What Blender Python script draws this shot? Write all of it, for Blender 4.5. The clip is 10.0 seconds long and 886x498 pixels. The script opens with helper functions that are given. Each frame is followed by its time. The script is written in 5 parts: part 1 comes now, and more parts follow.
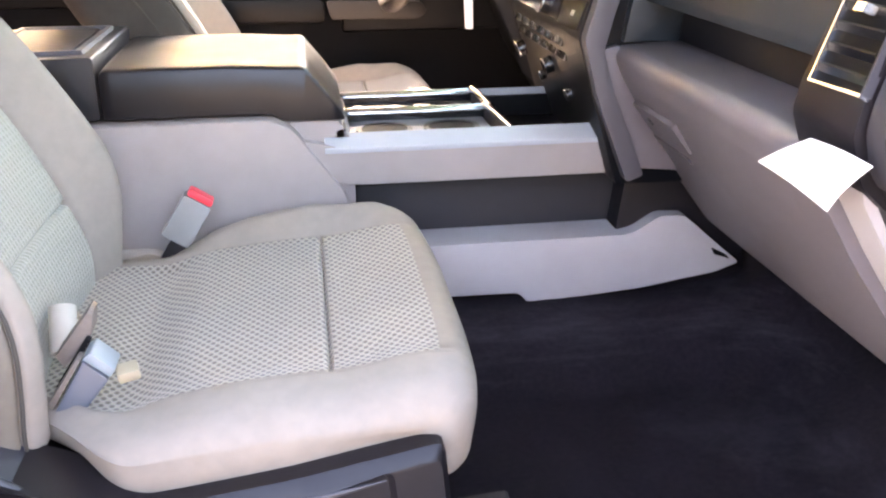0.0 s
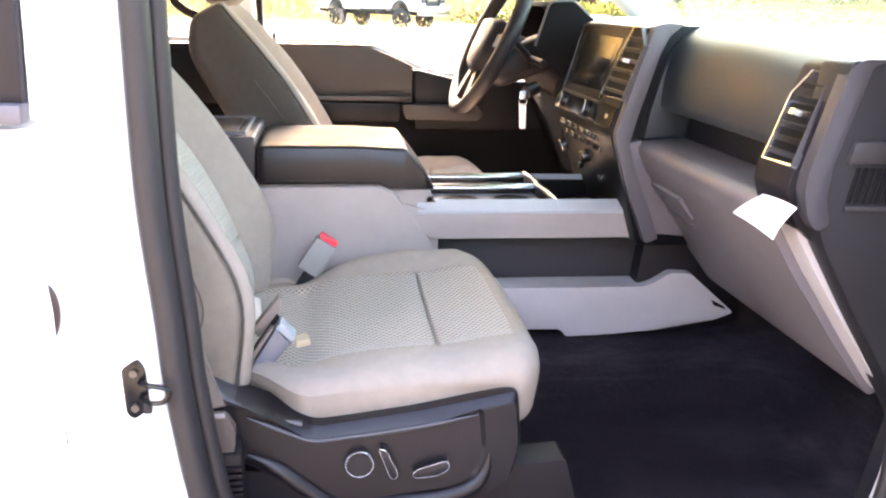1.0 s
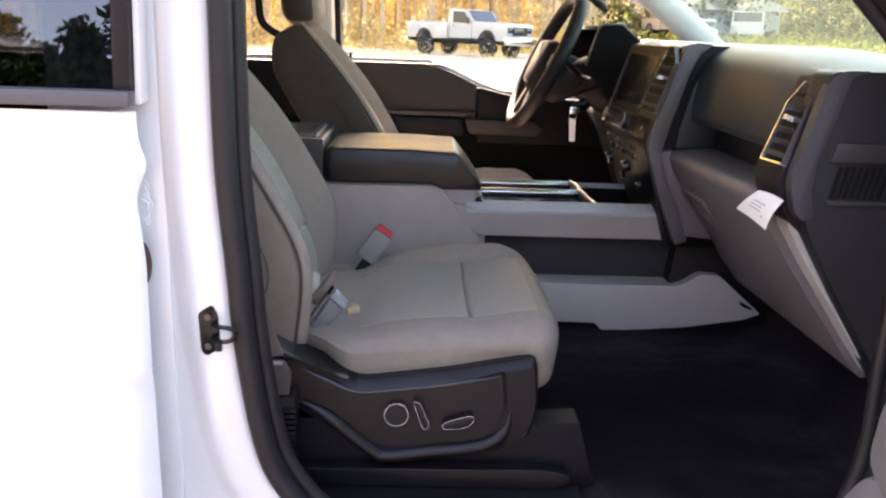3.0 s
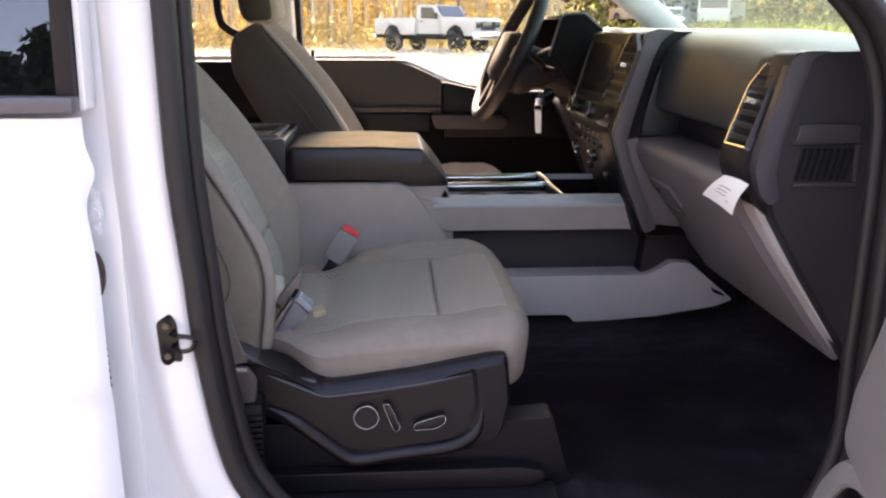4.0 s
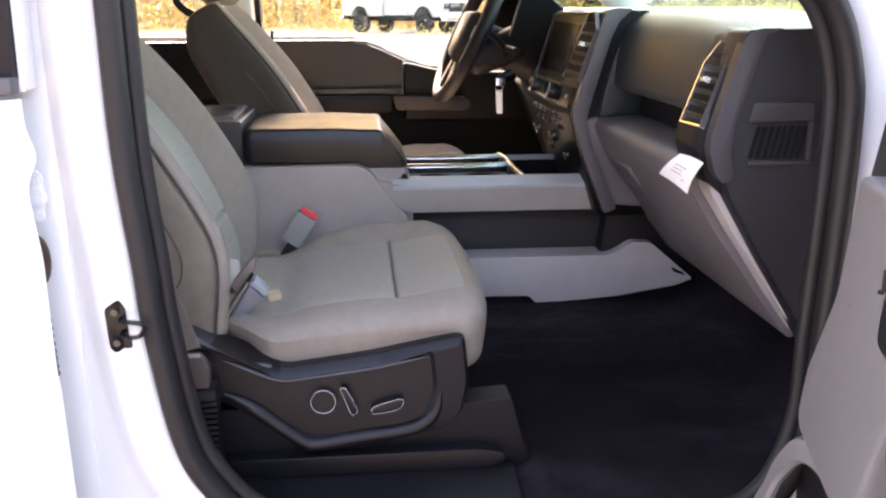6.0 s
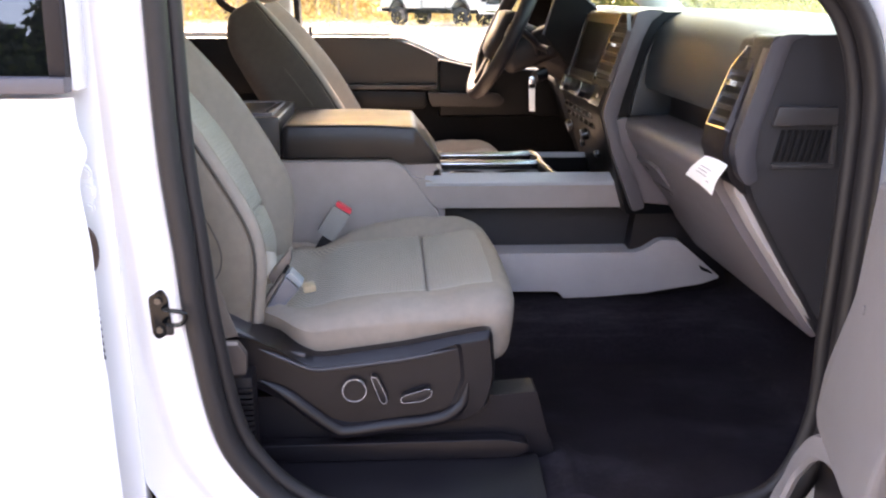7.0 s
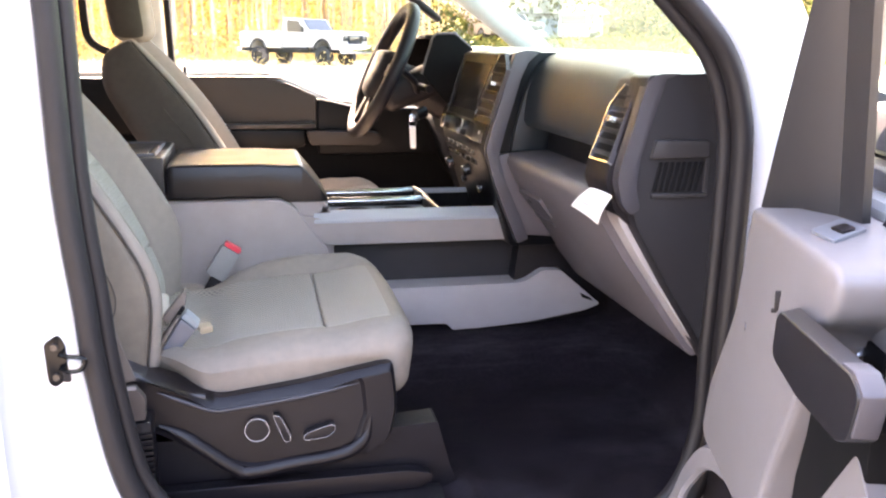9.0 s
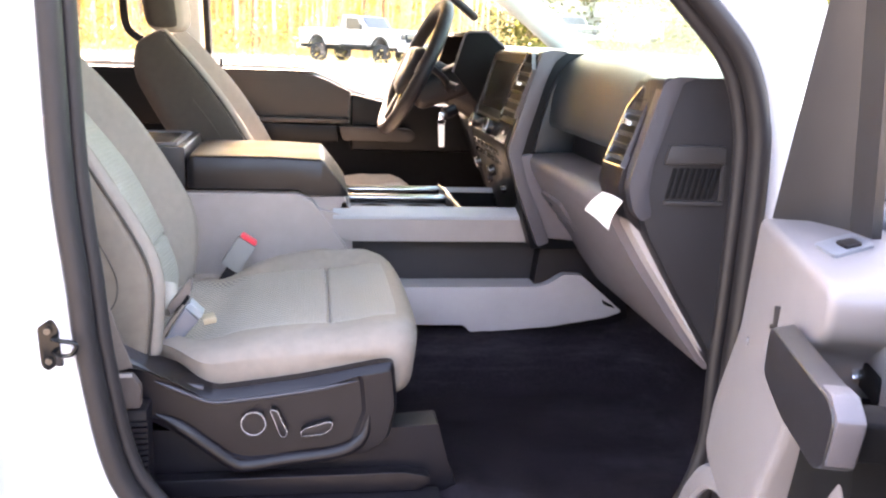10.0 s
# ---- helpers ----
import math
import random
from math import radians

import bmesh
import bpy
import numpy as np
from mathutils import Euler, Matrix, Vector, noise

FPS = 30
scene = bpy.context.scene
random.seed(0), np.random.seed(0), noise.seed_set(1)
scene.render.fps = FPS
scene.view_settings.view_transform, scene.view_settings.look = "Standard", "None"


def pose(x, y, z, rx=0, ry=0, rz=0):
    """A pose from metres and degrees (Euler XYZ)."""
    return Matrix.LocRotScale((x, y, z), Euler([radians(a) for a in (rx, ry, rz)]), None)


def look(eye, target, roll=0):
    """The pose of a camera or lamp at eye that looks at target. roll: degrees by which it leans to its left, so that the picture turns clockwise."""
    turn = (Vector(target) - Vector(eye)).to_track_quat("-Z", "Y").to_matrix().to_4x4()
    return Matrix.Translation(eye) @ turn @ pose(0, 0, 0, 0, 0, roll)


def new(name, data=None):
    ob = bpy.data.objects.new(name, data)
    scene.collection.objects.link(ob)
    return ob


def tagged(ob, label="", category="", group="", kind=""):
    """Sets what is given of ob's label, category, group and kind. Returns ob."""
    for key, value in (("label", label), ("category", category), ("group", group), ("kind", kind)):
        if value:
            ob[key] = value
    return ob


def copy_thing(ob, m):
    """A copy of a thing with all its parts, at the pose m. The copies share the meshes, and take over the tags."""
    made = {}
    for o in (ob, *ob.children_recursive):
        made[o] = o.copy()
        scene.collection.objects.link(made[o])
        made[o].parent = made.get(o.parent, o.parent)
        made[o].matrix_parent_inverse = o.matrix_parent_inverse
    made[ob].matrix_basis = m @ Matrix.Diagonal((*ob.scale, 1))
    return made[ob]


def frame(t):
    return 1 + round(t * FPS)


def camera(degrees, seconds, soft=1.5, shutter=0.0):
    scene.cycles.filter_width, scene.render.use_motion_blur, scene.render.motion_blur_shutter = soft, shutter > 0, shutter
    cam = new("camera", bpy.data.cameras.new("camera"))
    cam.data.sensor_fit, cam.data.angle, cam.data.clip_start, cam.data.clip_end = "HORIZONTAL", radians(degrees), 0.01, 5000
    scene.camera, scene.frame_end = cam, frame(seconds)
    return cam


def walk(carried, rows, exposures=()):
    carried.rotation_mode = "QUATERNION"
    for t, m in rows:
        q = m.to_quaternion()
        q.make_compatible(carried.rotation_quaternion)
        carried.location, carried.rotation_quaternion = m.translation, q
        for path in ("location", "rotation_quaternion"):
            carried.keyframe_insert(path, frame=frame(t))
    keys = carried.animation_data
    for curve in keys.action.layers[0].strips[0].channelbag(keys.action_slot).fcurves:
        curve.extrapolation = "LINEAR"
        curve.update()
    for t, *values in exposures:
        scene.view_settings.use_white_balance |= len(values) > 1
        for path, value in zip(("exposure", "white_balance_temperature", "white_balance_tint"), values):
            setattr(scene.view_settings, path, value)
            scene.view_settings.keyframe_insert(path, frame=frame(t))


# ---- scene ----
cam = camera(51.1, 10.0, soft=2.25)
PATH = [
    (0, (0.111, -1.526, 1.367), (0.386, 0.313, 0.631), -0.3),
    (0.5, (-0.042, -1.771, 1.389), (0.229, 0.101, 0.741), -0.1),
    (1, (-0.035, -1.967, 1.399), (0.203, -0.05, 0.884), 1.3),
    (1.5, (0.045, -2.148, 1.382), (0.127, -0.226, 0.837), 0.9),
    (2, (0.04, -2.192, 1.404), (0.083, -0.246, 0.943), 1.6),
    (3.5, (0.017, -2.17, 1.371), (0.097, -0.225, 0.911), 1.7),
    (4, (0.042, -2.156, 1.375), (0.154, -0.215, 0.908), -0.0),
    (4.5, (0.053, -2.144, 1.372), (0.196, -0.205, 0.902), -0.3),
    (5, (0.06, -2.133, 1.371), (0.231, -0.198, 0.896), -0.7),
    (5.5, (0.063, -2.13, 1.365), (0.263, -0.201, 0.876), -0.3),
    (7, (0.069, -2.189, 1.387), (0.17, -0.26, 0.868), 0.2),
    (7.5, (0.053, -2.183, 1.386), (0.17, -0.251, 0.883), 0.1),
    (8, (0.048, -2.196, 1.394), (0.289, -0.27, 0.909), 1.2),
    (8.5, (0.037, -2.212, 1.39), (0.386, -0.297, 0.931), 1.5),
    (9, (0.016, -2.214, 1.389), (0.402, -0.302, 0.95), 0.4),
    (9.5, (0.005, -2.22, 1.386), (0.441, -0.319, 0.944), 1.3),
    (10, (0.092, -2.2, 1.383), (0.37, -0.269, 0.943), 2.0),
]
EXPOSURES = [(0.0, 4.96, 8700, 28), (0.5, 4.98, 8700, 28), (1.0, 4.84, 8700, 28), (1.5, 4.50, 8600, 28), (2.0, 4.02, 8600, 28), (3.5, 3.15, 8600, 28), (4.5, 3.34, 8600, 28), (5.5, 3.60, 8600, 28), (7.0, 3.84, 8600, 28), (8.0, 3.66, 8600, 28), (8.5, 4.06, 8600, 28), (9.0, 4.30, 8600, 28), (10.0, 4.57, 8600, 28)]
walk(cam, [(t, look(eye, target, roll)) for t, eye, target, roll in PATH], EXPOSURES)

# ---- world and sun ----
world = bpy.data.worlds.new("sky")
scene.world = world
world.use_nodes = True
wn = world.node_tree.nodes
sky = wn.new("ShaderNodeTexSky")
sky.sky_type = "NISHITA"
sky.sun_disc = False
sky.sun_elevation = radians(38)
sky.sun_rotation = radians(-11.5)
wn["Background"].inputs["Strength"].default_value = 0.15
world.node_tree.links.new(sky.outputs["Color"], wn["Background"].inputs["Color"])
sun_data = bpy.data.lights.new("sun", "SUN")
sun_data.energy, sun_data.angle, sun_data.color = 5.0, radians(0.6), (1.0, 0.93, 0.82)
sun = new("sun", sun_data)
sun.matrix_world = look((-10, 49, 39.1), (0, 0, 0))


# ---- materials ----
def material(name, color, rough=0.5, metal=0.0, vary=0.12, scale=40.0, bump=0.0, bump_scale=400.0, spec=0.5, coat=0.0, stain=0.0):
    """A surface with colour mottling at two scales and fine relief."""
    m = bpy.data.materials.new(name)
    m.use_nodes = True
    nt = m.node_tree
    b = nt.nodes["Principled BSDF"]
    b.inputs["Roughness"].default_value = rough
    b.inputs["Metallic"].default_value = metal
    b.inputs["Specular IOR Level"].default_value = spec
    b.inputs["Coat Weight"].default_value = coat
    tc = nt.nodes.new("ShaderNodeTexCoord")
    n1 = nt.nodes.new("ShaderNodeTexNoise")
    n1.inputs["Scale"].default_value = scale
    n1.inputs["Detail"].default_value = 5
    n2 = nt.nodes.new("ShaderNodeTexNoise")
    n2.inputs["Scale"].default_value = scale / 9
    n2.inputs["Detail"].default_value = 3
    add = nt.nodes.new("ShaderNodeMath")
    add.operation = "ADD"
    ramp = nt.nodes.new("ShaderNodeMapRange")
    ramp.inputs["From Min"].default_value, ramp.inputs["From Max"].default_value = 0.7, 1.3
    ramp.inputs["To Min"].default_value, ramp.inputs["To Max"].default_value = 1 - vary, 1 + vary
    mul = nt.nodes.new("ShaderNodeVectorMath")
    mul.operation = "SCALE"
    mul.inputs[0].default_value = color
    for n in (n1, n2):
        nt.links.new(tc.outputs["Object"], n.inputs["Vector"])
    nt.links.new(n1.outputs["Fac"], add.inputs[0])
    nt.links.new(n2.outputs["Fac"], add.inputs[1])
    nt.links.new(add.outputs[0], ramp.inputs["Value"])
    nt.links.new(ramp.outputs[0], mul.inputs["Scale"])
    nt.links.new(mul.outputs[0], b.inputs["Base Color"])
    rr = nt.nodes.new("ShaderNodeMapRange")
    rr.inputs["From Min"].default_value, rr.inputs["From Max"].default_value = 0.3, 0.7
    rr.inputs["To Min"].default_value, rr.inputs["To Max"].default_value = max(0.02, rough * 0.88), min(1, rough * 1.12)
    nt.links.new(n2.outputs["Fac"], rr.inputs["Value"])
    nt.links.new(rr.outputs[0], b.inputs["Roughness"])
    if bump:
        n3 = nt.nodes.new("ShaderNodeTexNoise")
        n3.inputs["Scale"].default_value = bump_scale
        n3.inputs["Detail"].default_value = 3
        nt.links.new(tc.outputs["Object"], n3.inputs["Vector"])
        bp = nt.nodes.new("ShaderNodeBump")
        bp.inputs["Strength"].default_value = bump
        bp.inputs["Distance"].default_value = 0.001
        nt.links.new(n3.outputs["Fac"], bp.inputs["Height"])
        nt.links.new(bp.outputs[0], b.inputs["Normal"])
    return m


def weave(name, color, dark, size=0.0075, turn=(0, 0, 0)):
    """Knitted seat cloth: rows of small dark dimples in a paler ground."""
    m = material(name, color, 0.85, vary=0.08, scale=60, spec=0.25)
    nt = m.node_tree
    b = nt.nodes["Principled BSDF"]
    src = b.inputs["Base Color"].links[0].from_socket
    tc = nt.nodes.new("ShaderNodeTexCoord")
    mp = nt.nodes.new("ShaderNodeMapping")
    mp.inputs["Scale"].default_value = (1 / size, 0.75 / size, 1 / size)
    mp.inputs["Rotation"].default_value = turn
    vo = nt.nodes.new("ShaderNodeTexVoronoi")
    vo.inputs["Scale"].default_value = 1.0
    vo.voronoi_dimensions = "2D"
    vo.inputs["Randomness"].default_value = 0.0
    nt.links.new(tc.outputs["Object"], mp.inputs["Vector"])
    nt.links.new(mp.outputs[0], vo.inputs["Vector"])
    mr = nt.nodes.new("ShaderNodeMapRange")
    mr.inputs["From Min"].default_value, mr.inputs["From Max"].default_value = 0.20, 0.48
    nt.links.new(vo.outputs["Distance"], mr.inputs["Value"])
    mix = nt.nodes.new("ShaderNodeMix")
    mix.data_type = "RGBA"
    mix.inputs[6].default_value = (*dark, 1)
    nt.links.new(mr.outputs[0], mix.inputs[0])
    nt.links.new(src, mix.inputs[7])
    nt.links.new(mix.outputs[2], b.inputs["Base Color"])
    bp = nt.nodes.new("ShaderNodeBump")
    bp.inputs["Strength"].default_value = 0.6
    bp.inputs["Distance"].default_value = 0.0015
    nt.links.new(mr.outputs[0], bp.inputs["Height"])
    nt.links.new(bp.outputs[0], b.inputs["Normal"])
    b.inputs["Sheen Weight"].default_value = 0.15
    return m


def glass(name, tint, rough=0.0, base=0.04, veil=0.0):
    m = bpy.data.materials.new(name)
    m.use_nodes = True
    nt = m.node_tree
    nt.nodes.remove(nt.nodes["Principled BSDF"])
    tr = nt.nodes.new("ShaderNodeBsdfTransparent")
    tr.inputs["Color"].default_value = (*tint, 1)
    gl = nt.nodes.new("ShaderNodeBsdfGlossy")
    gl.inputs["Roughness"].default_value = rough
    lw = nt.nodes.new("ShaderNodeLayerWeight")
    lw.inputs["Blend"].default_value = 0.5
    pw = nt.nodes.new("ShaderNodeMath")
    pw.operation = "POWER"
    pw.inputs[1].default_value = 4.0
    fr = nt.nodes.new("ShaderNodeMath")
    fr.operation = "MULTIPLY_ADD"
    fr.inputs[1].default_value, fr.inputs[2].default_value = 0.6, base
    nt.links.new(lw.outputs["Facing"], pw.inputs[0])
    nt.links.new(pw.outputs[0], fr.inputs[0])
    mx = nt.nodes.new("ShaderNodeMixShader")
    nt.links.new(fr.outputs[0], mx.inputs[0])
    nt.links.new(tr.outputs[0], mx.inputs[1])
    nt.links.new(gl.outputs[0], mx.inputs[2])
    out = mx.outputs[0]
    if veil:
        # a thin translucent film added for the veil of glare and reflection
        tl, dm = nt.nodes.new("ShaderNodeBsdfTranslucent"), nt.nodes.new("ShaderNodeMixShader")
        tl.inputs["Color"].default_value = (0.78, 0.82, 0.80, 1)
        dm.inputs[0].default_value = veil
        nt.links.new(out, dm.inputs[1])
        nt.links.new(tl.outputs[0], dm.inputs[2])
        out = dm.outputs[0]
    nt.links.new(out, nt.nodes["Material Output"].inputs["Surface"])
    return m


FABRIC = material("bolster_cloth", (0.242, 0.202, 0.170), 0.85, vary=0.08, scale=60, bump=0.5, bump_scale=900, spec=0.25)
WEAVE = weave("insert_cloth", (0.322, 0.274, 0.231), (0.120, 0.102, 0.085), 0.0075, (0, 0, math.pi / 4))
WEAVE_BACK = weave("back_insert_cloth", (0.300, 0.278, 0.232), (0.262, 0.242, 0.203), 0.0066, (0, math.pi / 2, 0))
# seat sides: bolster cloth toned down, since less light reaches them
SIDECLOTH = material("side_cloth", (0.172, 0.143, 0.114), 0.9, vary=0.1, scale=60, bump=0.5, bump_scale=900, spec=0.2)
# the same side cloth darker still, with the driver seat's shade in its colour
SHADEDCLOTH = material("shaded_side_cloth", (0.055, 0.045, 0.038), 0.75, vary=0.1, scale=60, bump=0.4, bump_scale=900, spec=0.2)
SAILGREY = material("sail_grey", (0.023, 0.0205, 0.0215), 0.45, vary=0.08, scale=25, bump=0.3, bump_scale=1300)
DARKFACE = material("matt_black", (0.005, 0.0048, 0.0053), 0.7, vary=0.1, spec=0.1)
PLATE = material("plate_grey", (0.15, 0.155, 0.17), 0.4, vary=0.06)
CHARCOAL = material("charcoal_plastic", (0.0080, 0.0064, 0.0082), 0.33, vary=0.1, scale=30, bump=0.25, bump_scale=1400, spec=0.3)
STACKBLACK = material("stack_black", (0.0030, 0.0036, 0.0052), 0.38, vary=0.1, scale=30, bump=0.2, bump_scale=1400, spec=0.15)
DARKTRIM = material("dark_trim", (0.0082, 0.0065, 0.0086), 0.48, vary=0.12, scale=30, bump=0.3, bump_scale=1200, spec=0.24)
VINYL = material("dark_vinyl", (0.0105, 0.0092, 0.0106), 0.34, vary=0.1, scale=40, bump=0.35, bump_scale=1100)
GREY = material("grey_plastic", (0.295, 0.248, 0.232), 0.5, vary=0.07, scale=25, bump=0.3, bump_scale=1300)
LIGHTGREY = material("light_grey_plastic", (0.37, 0.338, 0.338), 0.5, vary=0.05, scale=25, bump=0.3, bump_scale=1200)
DOORGREY = material("door_grey_plastic", (0.166, 0.149, 0.150), 0.5, vary=0.05, scale=25, bump=0.3, bump_scale=1200)
FLANK = material("mid_grey_plastic", (0.034, 0.031, 0.0365), 0.45, vary=0.07, scale=25, bump=0.3, bump_scale=1300)
STEEL = material("dark_steel", (0.07, 0.066, 0.062), 0.3, metal=0.8, vary=0.3, scale=60)
LIDTOP = material("armrest_vinyl", (0.0095, 0.0080, 0.0090), 0.36, vary=0.05, scale=90, bump=0.10, bump_scale=1100, spec=0.32)
DOORTRIM = material("brown_grey_trim", (0.0135, 0.0110, 0.0115), 0.5, vary=0.08, scale=30, bump=0.3, bump_scale=1200)
BLACKMETAL = material("black_steel", (0.0030, 0.0032, 0.0038), 0.2, vary=0.3, scale=60, spec=0.25)
# seam colour, dark enough to include the shadow in the groove
SEAM = material("seam_shade", (0.055, 0.046, 0.038), 0.8, vary=0.1)
FLANKLIGHT = material("flank_grey", (0.076, 0.069, 0.078), 0.45, vary=0.07, scale=25, bump=0.3, bump_scale=1300)
PAD = material("dash_pad", (0.0130, 0.0195, 0.0245), 0.47, vary=0.08, scale=30, bump=0.2, bump_scale=1200, spec=0.5)
# the console's grey plastic, darkened for the dimmer light at the glove box
SHADEDGREY = material("shaded_grey_plastic", (0.124, 0.106, 0.114), 0.5, vary=0.07, scale=25, bump=0.3, bump_scale=1300)
SHELFGREY = material("shelf_grey", (0.014, 0.0118, 0.0145), 0.6, vary=0.1, scale=25, bump=0.3, bump_scale=1300)
ENDGREY = material("end_cap_grey", (0.0086, 0.0080, 0.0106), 0.5, vary=0.08, scale=25, bump=0.3, bump_scale=1300, spec=0.4)
SILVERTRIM = material("satin_silver", (0.42, 0.43, 0.45), 0.35, metal=0.6, vary=0.05, scale=30)
CHROME = material("chrome", (0.76, 0.80, 0.88), 0.2, metal=1.0, vary=0.04, scale=30)
CARPET = material("black_carpet", (0.0134, 0.0098, 0.0126), 0.9, vary=0.35, scale=120, bump=1.0, bump_scale=700, spec=0.1)
RUBBER = material("rubber", (0.0105, 0.0086, 0.0095), 0.55, vary=0.15, scale=30, bump=0.2, bump_scale=300, spec=0.35)
PAINT = material("white_paint", (0.68, 0.68, 0.68), 0.22, vary=0.02, scale=8, coat=0.6)
BLACKGLOSS = material("gloss_black", (0.012, 0.012, 0.013), 0.15, vary=0.1, scale=20)
CUPCHROME = material("cup_chrome", (0.40, 0.40, 0.40), 0.14, metal=1.0, vary=0.03, scale=30)
CHAMFER = material("satin_grey_edge", (0.36, 0.37, 0.39), 0.38, vary=0.05, scale=30)
WEBBING = material("belt_webbing", (0.15, 0.118, 0.10), 0.7, vary=0.12, scale=200, bump=0.6, bump_scale=900)
TAUPE = material("taupe_plastic", (0.066, 0.047, 0.041), 0.55, vary=0.08, scale=30, bump=0.2, bump_scale=900)
PAPER = material("paper", (0.82, 0.81, 0.8), 0.7, vary=0.03, scale=30)
RED = material("red_plastic", (0.75, 0.04, 0.06), 0.4, vary=0.05)
BUCKLEGREY = material("buckle_grey", (0.22, 0.21, 0.2), 0.5, vary=0.06, bump=0.2, bump_scale=900)
BLUEGREY = material("bluegrey_plastic", (0.082, 0.092, 0.112), 0.35, vary=0.06)
PALEBLUE = material("pale_blue_plastic", (0.20, 0.23, 0.25), 0.4, vary=0.06)
TAN = material("tan_plastic", (0.32, 0.26, 0.18), 0.45, vary=0.08)
HEADLINER = material("headliner", (0.62, 0.60, 0.57), 0.9, vary=0.06, scale=80, bump=0.4, bump_scale=800)
GLASS = glass("clear_glass", (0.9, 0.93, 0.92))
WINDSCREEN = glass("windscreen_glass", (0.74, 0.96, 0.82), veil=0.010)
PRIVACY = glass("privacy_glass", (0.26, 0.27, 0.30), base=0.09)
SCREEN = material("dark_screen", (0.02, 0.018, 0.016), 0.12, vary=0.1)
GROUND = material("gravel", (0.19, 0.172, 0.150), 0.95, vary=0.3, scale=0.6, bump=0.6, bump_scale=20)
# the same gravel, paler to hold the far lot's sunlit glare
SUNLITLOT = material("sunlit_gravel", (0.43, 0.385, 0.31), 0.95, vary=0.3, scale=0.6, bump=0.6, bump_scale=20)


# dust trodden into the carpet
nt = CARPET.node_tree
dust_base = nt.nodes["Principled BSDF"].inputs["Base Color"].links[0].from_socket
dust_noise, dust_range, dust_mix = nt.nodes.new("ShaderNodeTexNoise"), nt.nodes.new("ShaderNodeMapRange"), nt.nodes.new("ShaderNodeMix")
dust_noise.inputs["Scale"].default_value, dust_noise.inputs["Detail"].default_value, dust_noise.inputs["Roughness"].default_value = 7.0, 9, 0.72
dust_range.inputs["From Min"].default_value, dust_range.inputs["From Max"].default_value, dust_range.inputs["To Max"].default_value = 0.50, 0.75, 0.6
dust_mix.data_type = "RGBA"
dust_mix.inputs[7].default_value = (0.050, 0.043, 0.053, 1)
nt.links.new(dust_noise.outputs["Fac"], dust_range.inputs["Value"])
nt.links.new(dust_range.outputs[0], dust_mix.inputs[0])
nt.links.new(dust_base, dust_mix.inputs[6])
nt.links.new(dust_mix.outputs[2], nt.nodes["Principled BSDF"].inputs["Base Color"])


# ---- mesh helpers ----
def part(name, bm, mat, parent=None, label="", smooth=True, angle=35):
    me = bpy.data.meshes.new(name)
    bmesh.ops.recalc_face_normals(bm, faces=bm.faces[:])
    bm.to_mesh(me)
    bm.free()
    for m in (mat if isinstance(mat, (list, tuple)) else (mat,)):
        me.materials.append(m)
    if smooth:
        for p in me.polygons:
            p.use_smooth = True
        me.set_sharp_from_angle(angle=radians(angle))
    ob = new(name, me)
    if parent is not None:
        ob.parent = parent
    if label:
        tagged(ob, label)
    return ob


def thing(name, label, category, at=(0, 0, 0), group="", kind=""):
    ob = new(name)
    ob.empty_display_size = 0.1
    ob.location = at
    return tagged(ob, label, category, group, kind)


def bevelled(bm, width, seg=2, angle=25):
    if width > 0:
        es = [e for e in bm.edges if len(e.link_faces) == 2 and e.calc_face_angle(0) > radians(angle)]
        bmesh.ops.bevel(bm, geom=es, offset=width, segments=seg, affect="EDGES", profile=0.6, clamp_overlap=True)
    return bm


def prism(pts, y0, y1, bevel=0.004, seg=2, axis="y"):
    """An outline in x and z drawn out along y (or in x, y along z, or in y, z along x)."""
    bm = bmesh.new()
    put = {"y": lambda a, b, d: (a, d, b), "z": lambda a, b, d: (a, b, d), "x": lambda a, b, d: (d, a, b)}[axis]
    lo = [bm.verts.new(put(a, b, y0)) for a, b in pts]
    hi = [bm.verts.new(put(a, b, y1)) for a, b in pts]
    bm.faces.new(lo)
    bm.faces.new(hi[::-1])
    for i in range(len(pts)):
        j = (i + 1) % len(pts)
        bm.faces.new((lo[i], hi[i], hi[j], lo[j]))
    bmesh.ops.recalc_face_normals(bm, faces=bm.faces[:])
    return bevelled(bm, bevel, seg)


def box(x0, x1, y0, y1, z0, z1, bevel=0.004, seg=2):
    return prism([(x0, z0), (x1, z0), (x1, z1), (x0, z1)], y0, y1, bevel, seg)


def spline(pts, n=8, closed=False):
    """A Catmull-Rom line through the points."""
    out, k = [], len(pts)
    V = [Vector(p) for p in pts]
    for i in range(k if closed else k - 1):
        p0 = V[(i - 1) % k] if closed or i else V[0] * 2 - V[1]
        p1, p2 = V[i], V[(i + 1) % k]
        p3 = V[(i + 2) % k] if closed or i + 2 < k else V[-1] * 2 - V[-2]
        for s in range(n):
            t = s / n
            out.append(0.5 * (2 * p1 + (p2 - p0) * t + (2 * p0 - 5 * p1 + 4 * p2 - p3) * t * t + (3 * p1 - p0 - 3 * p2 + p3) * t ** 3))
    if not closed:
        out.append(V[-1])
    return out


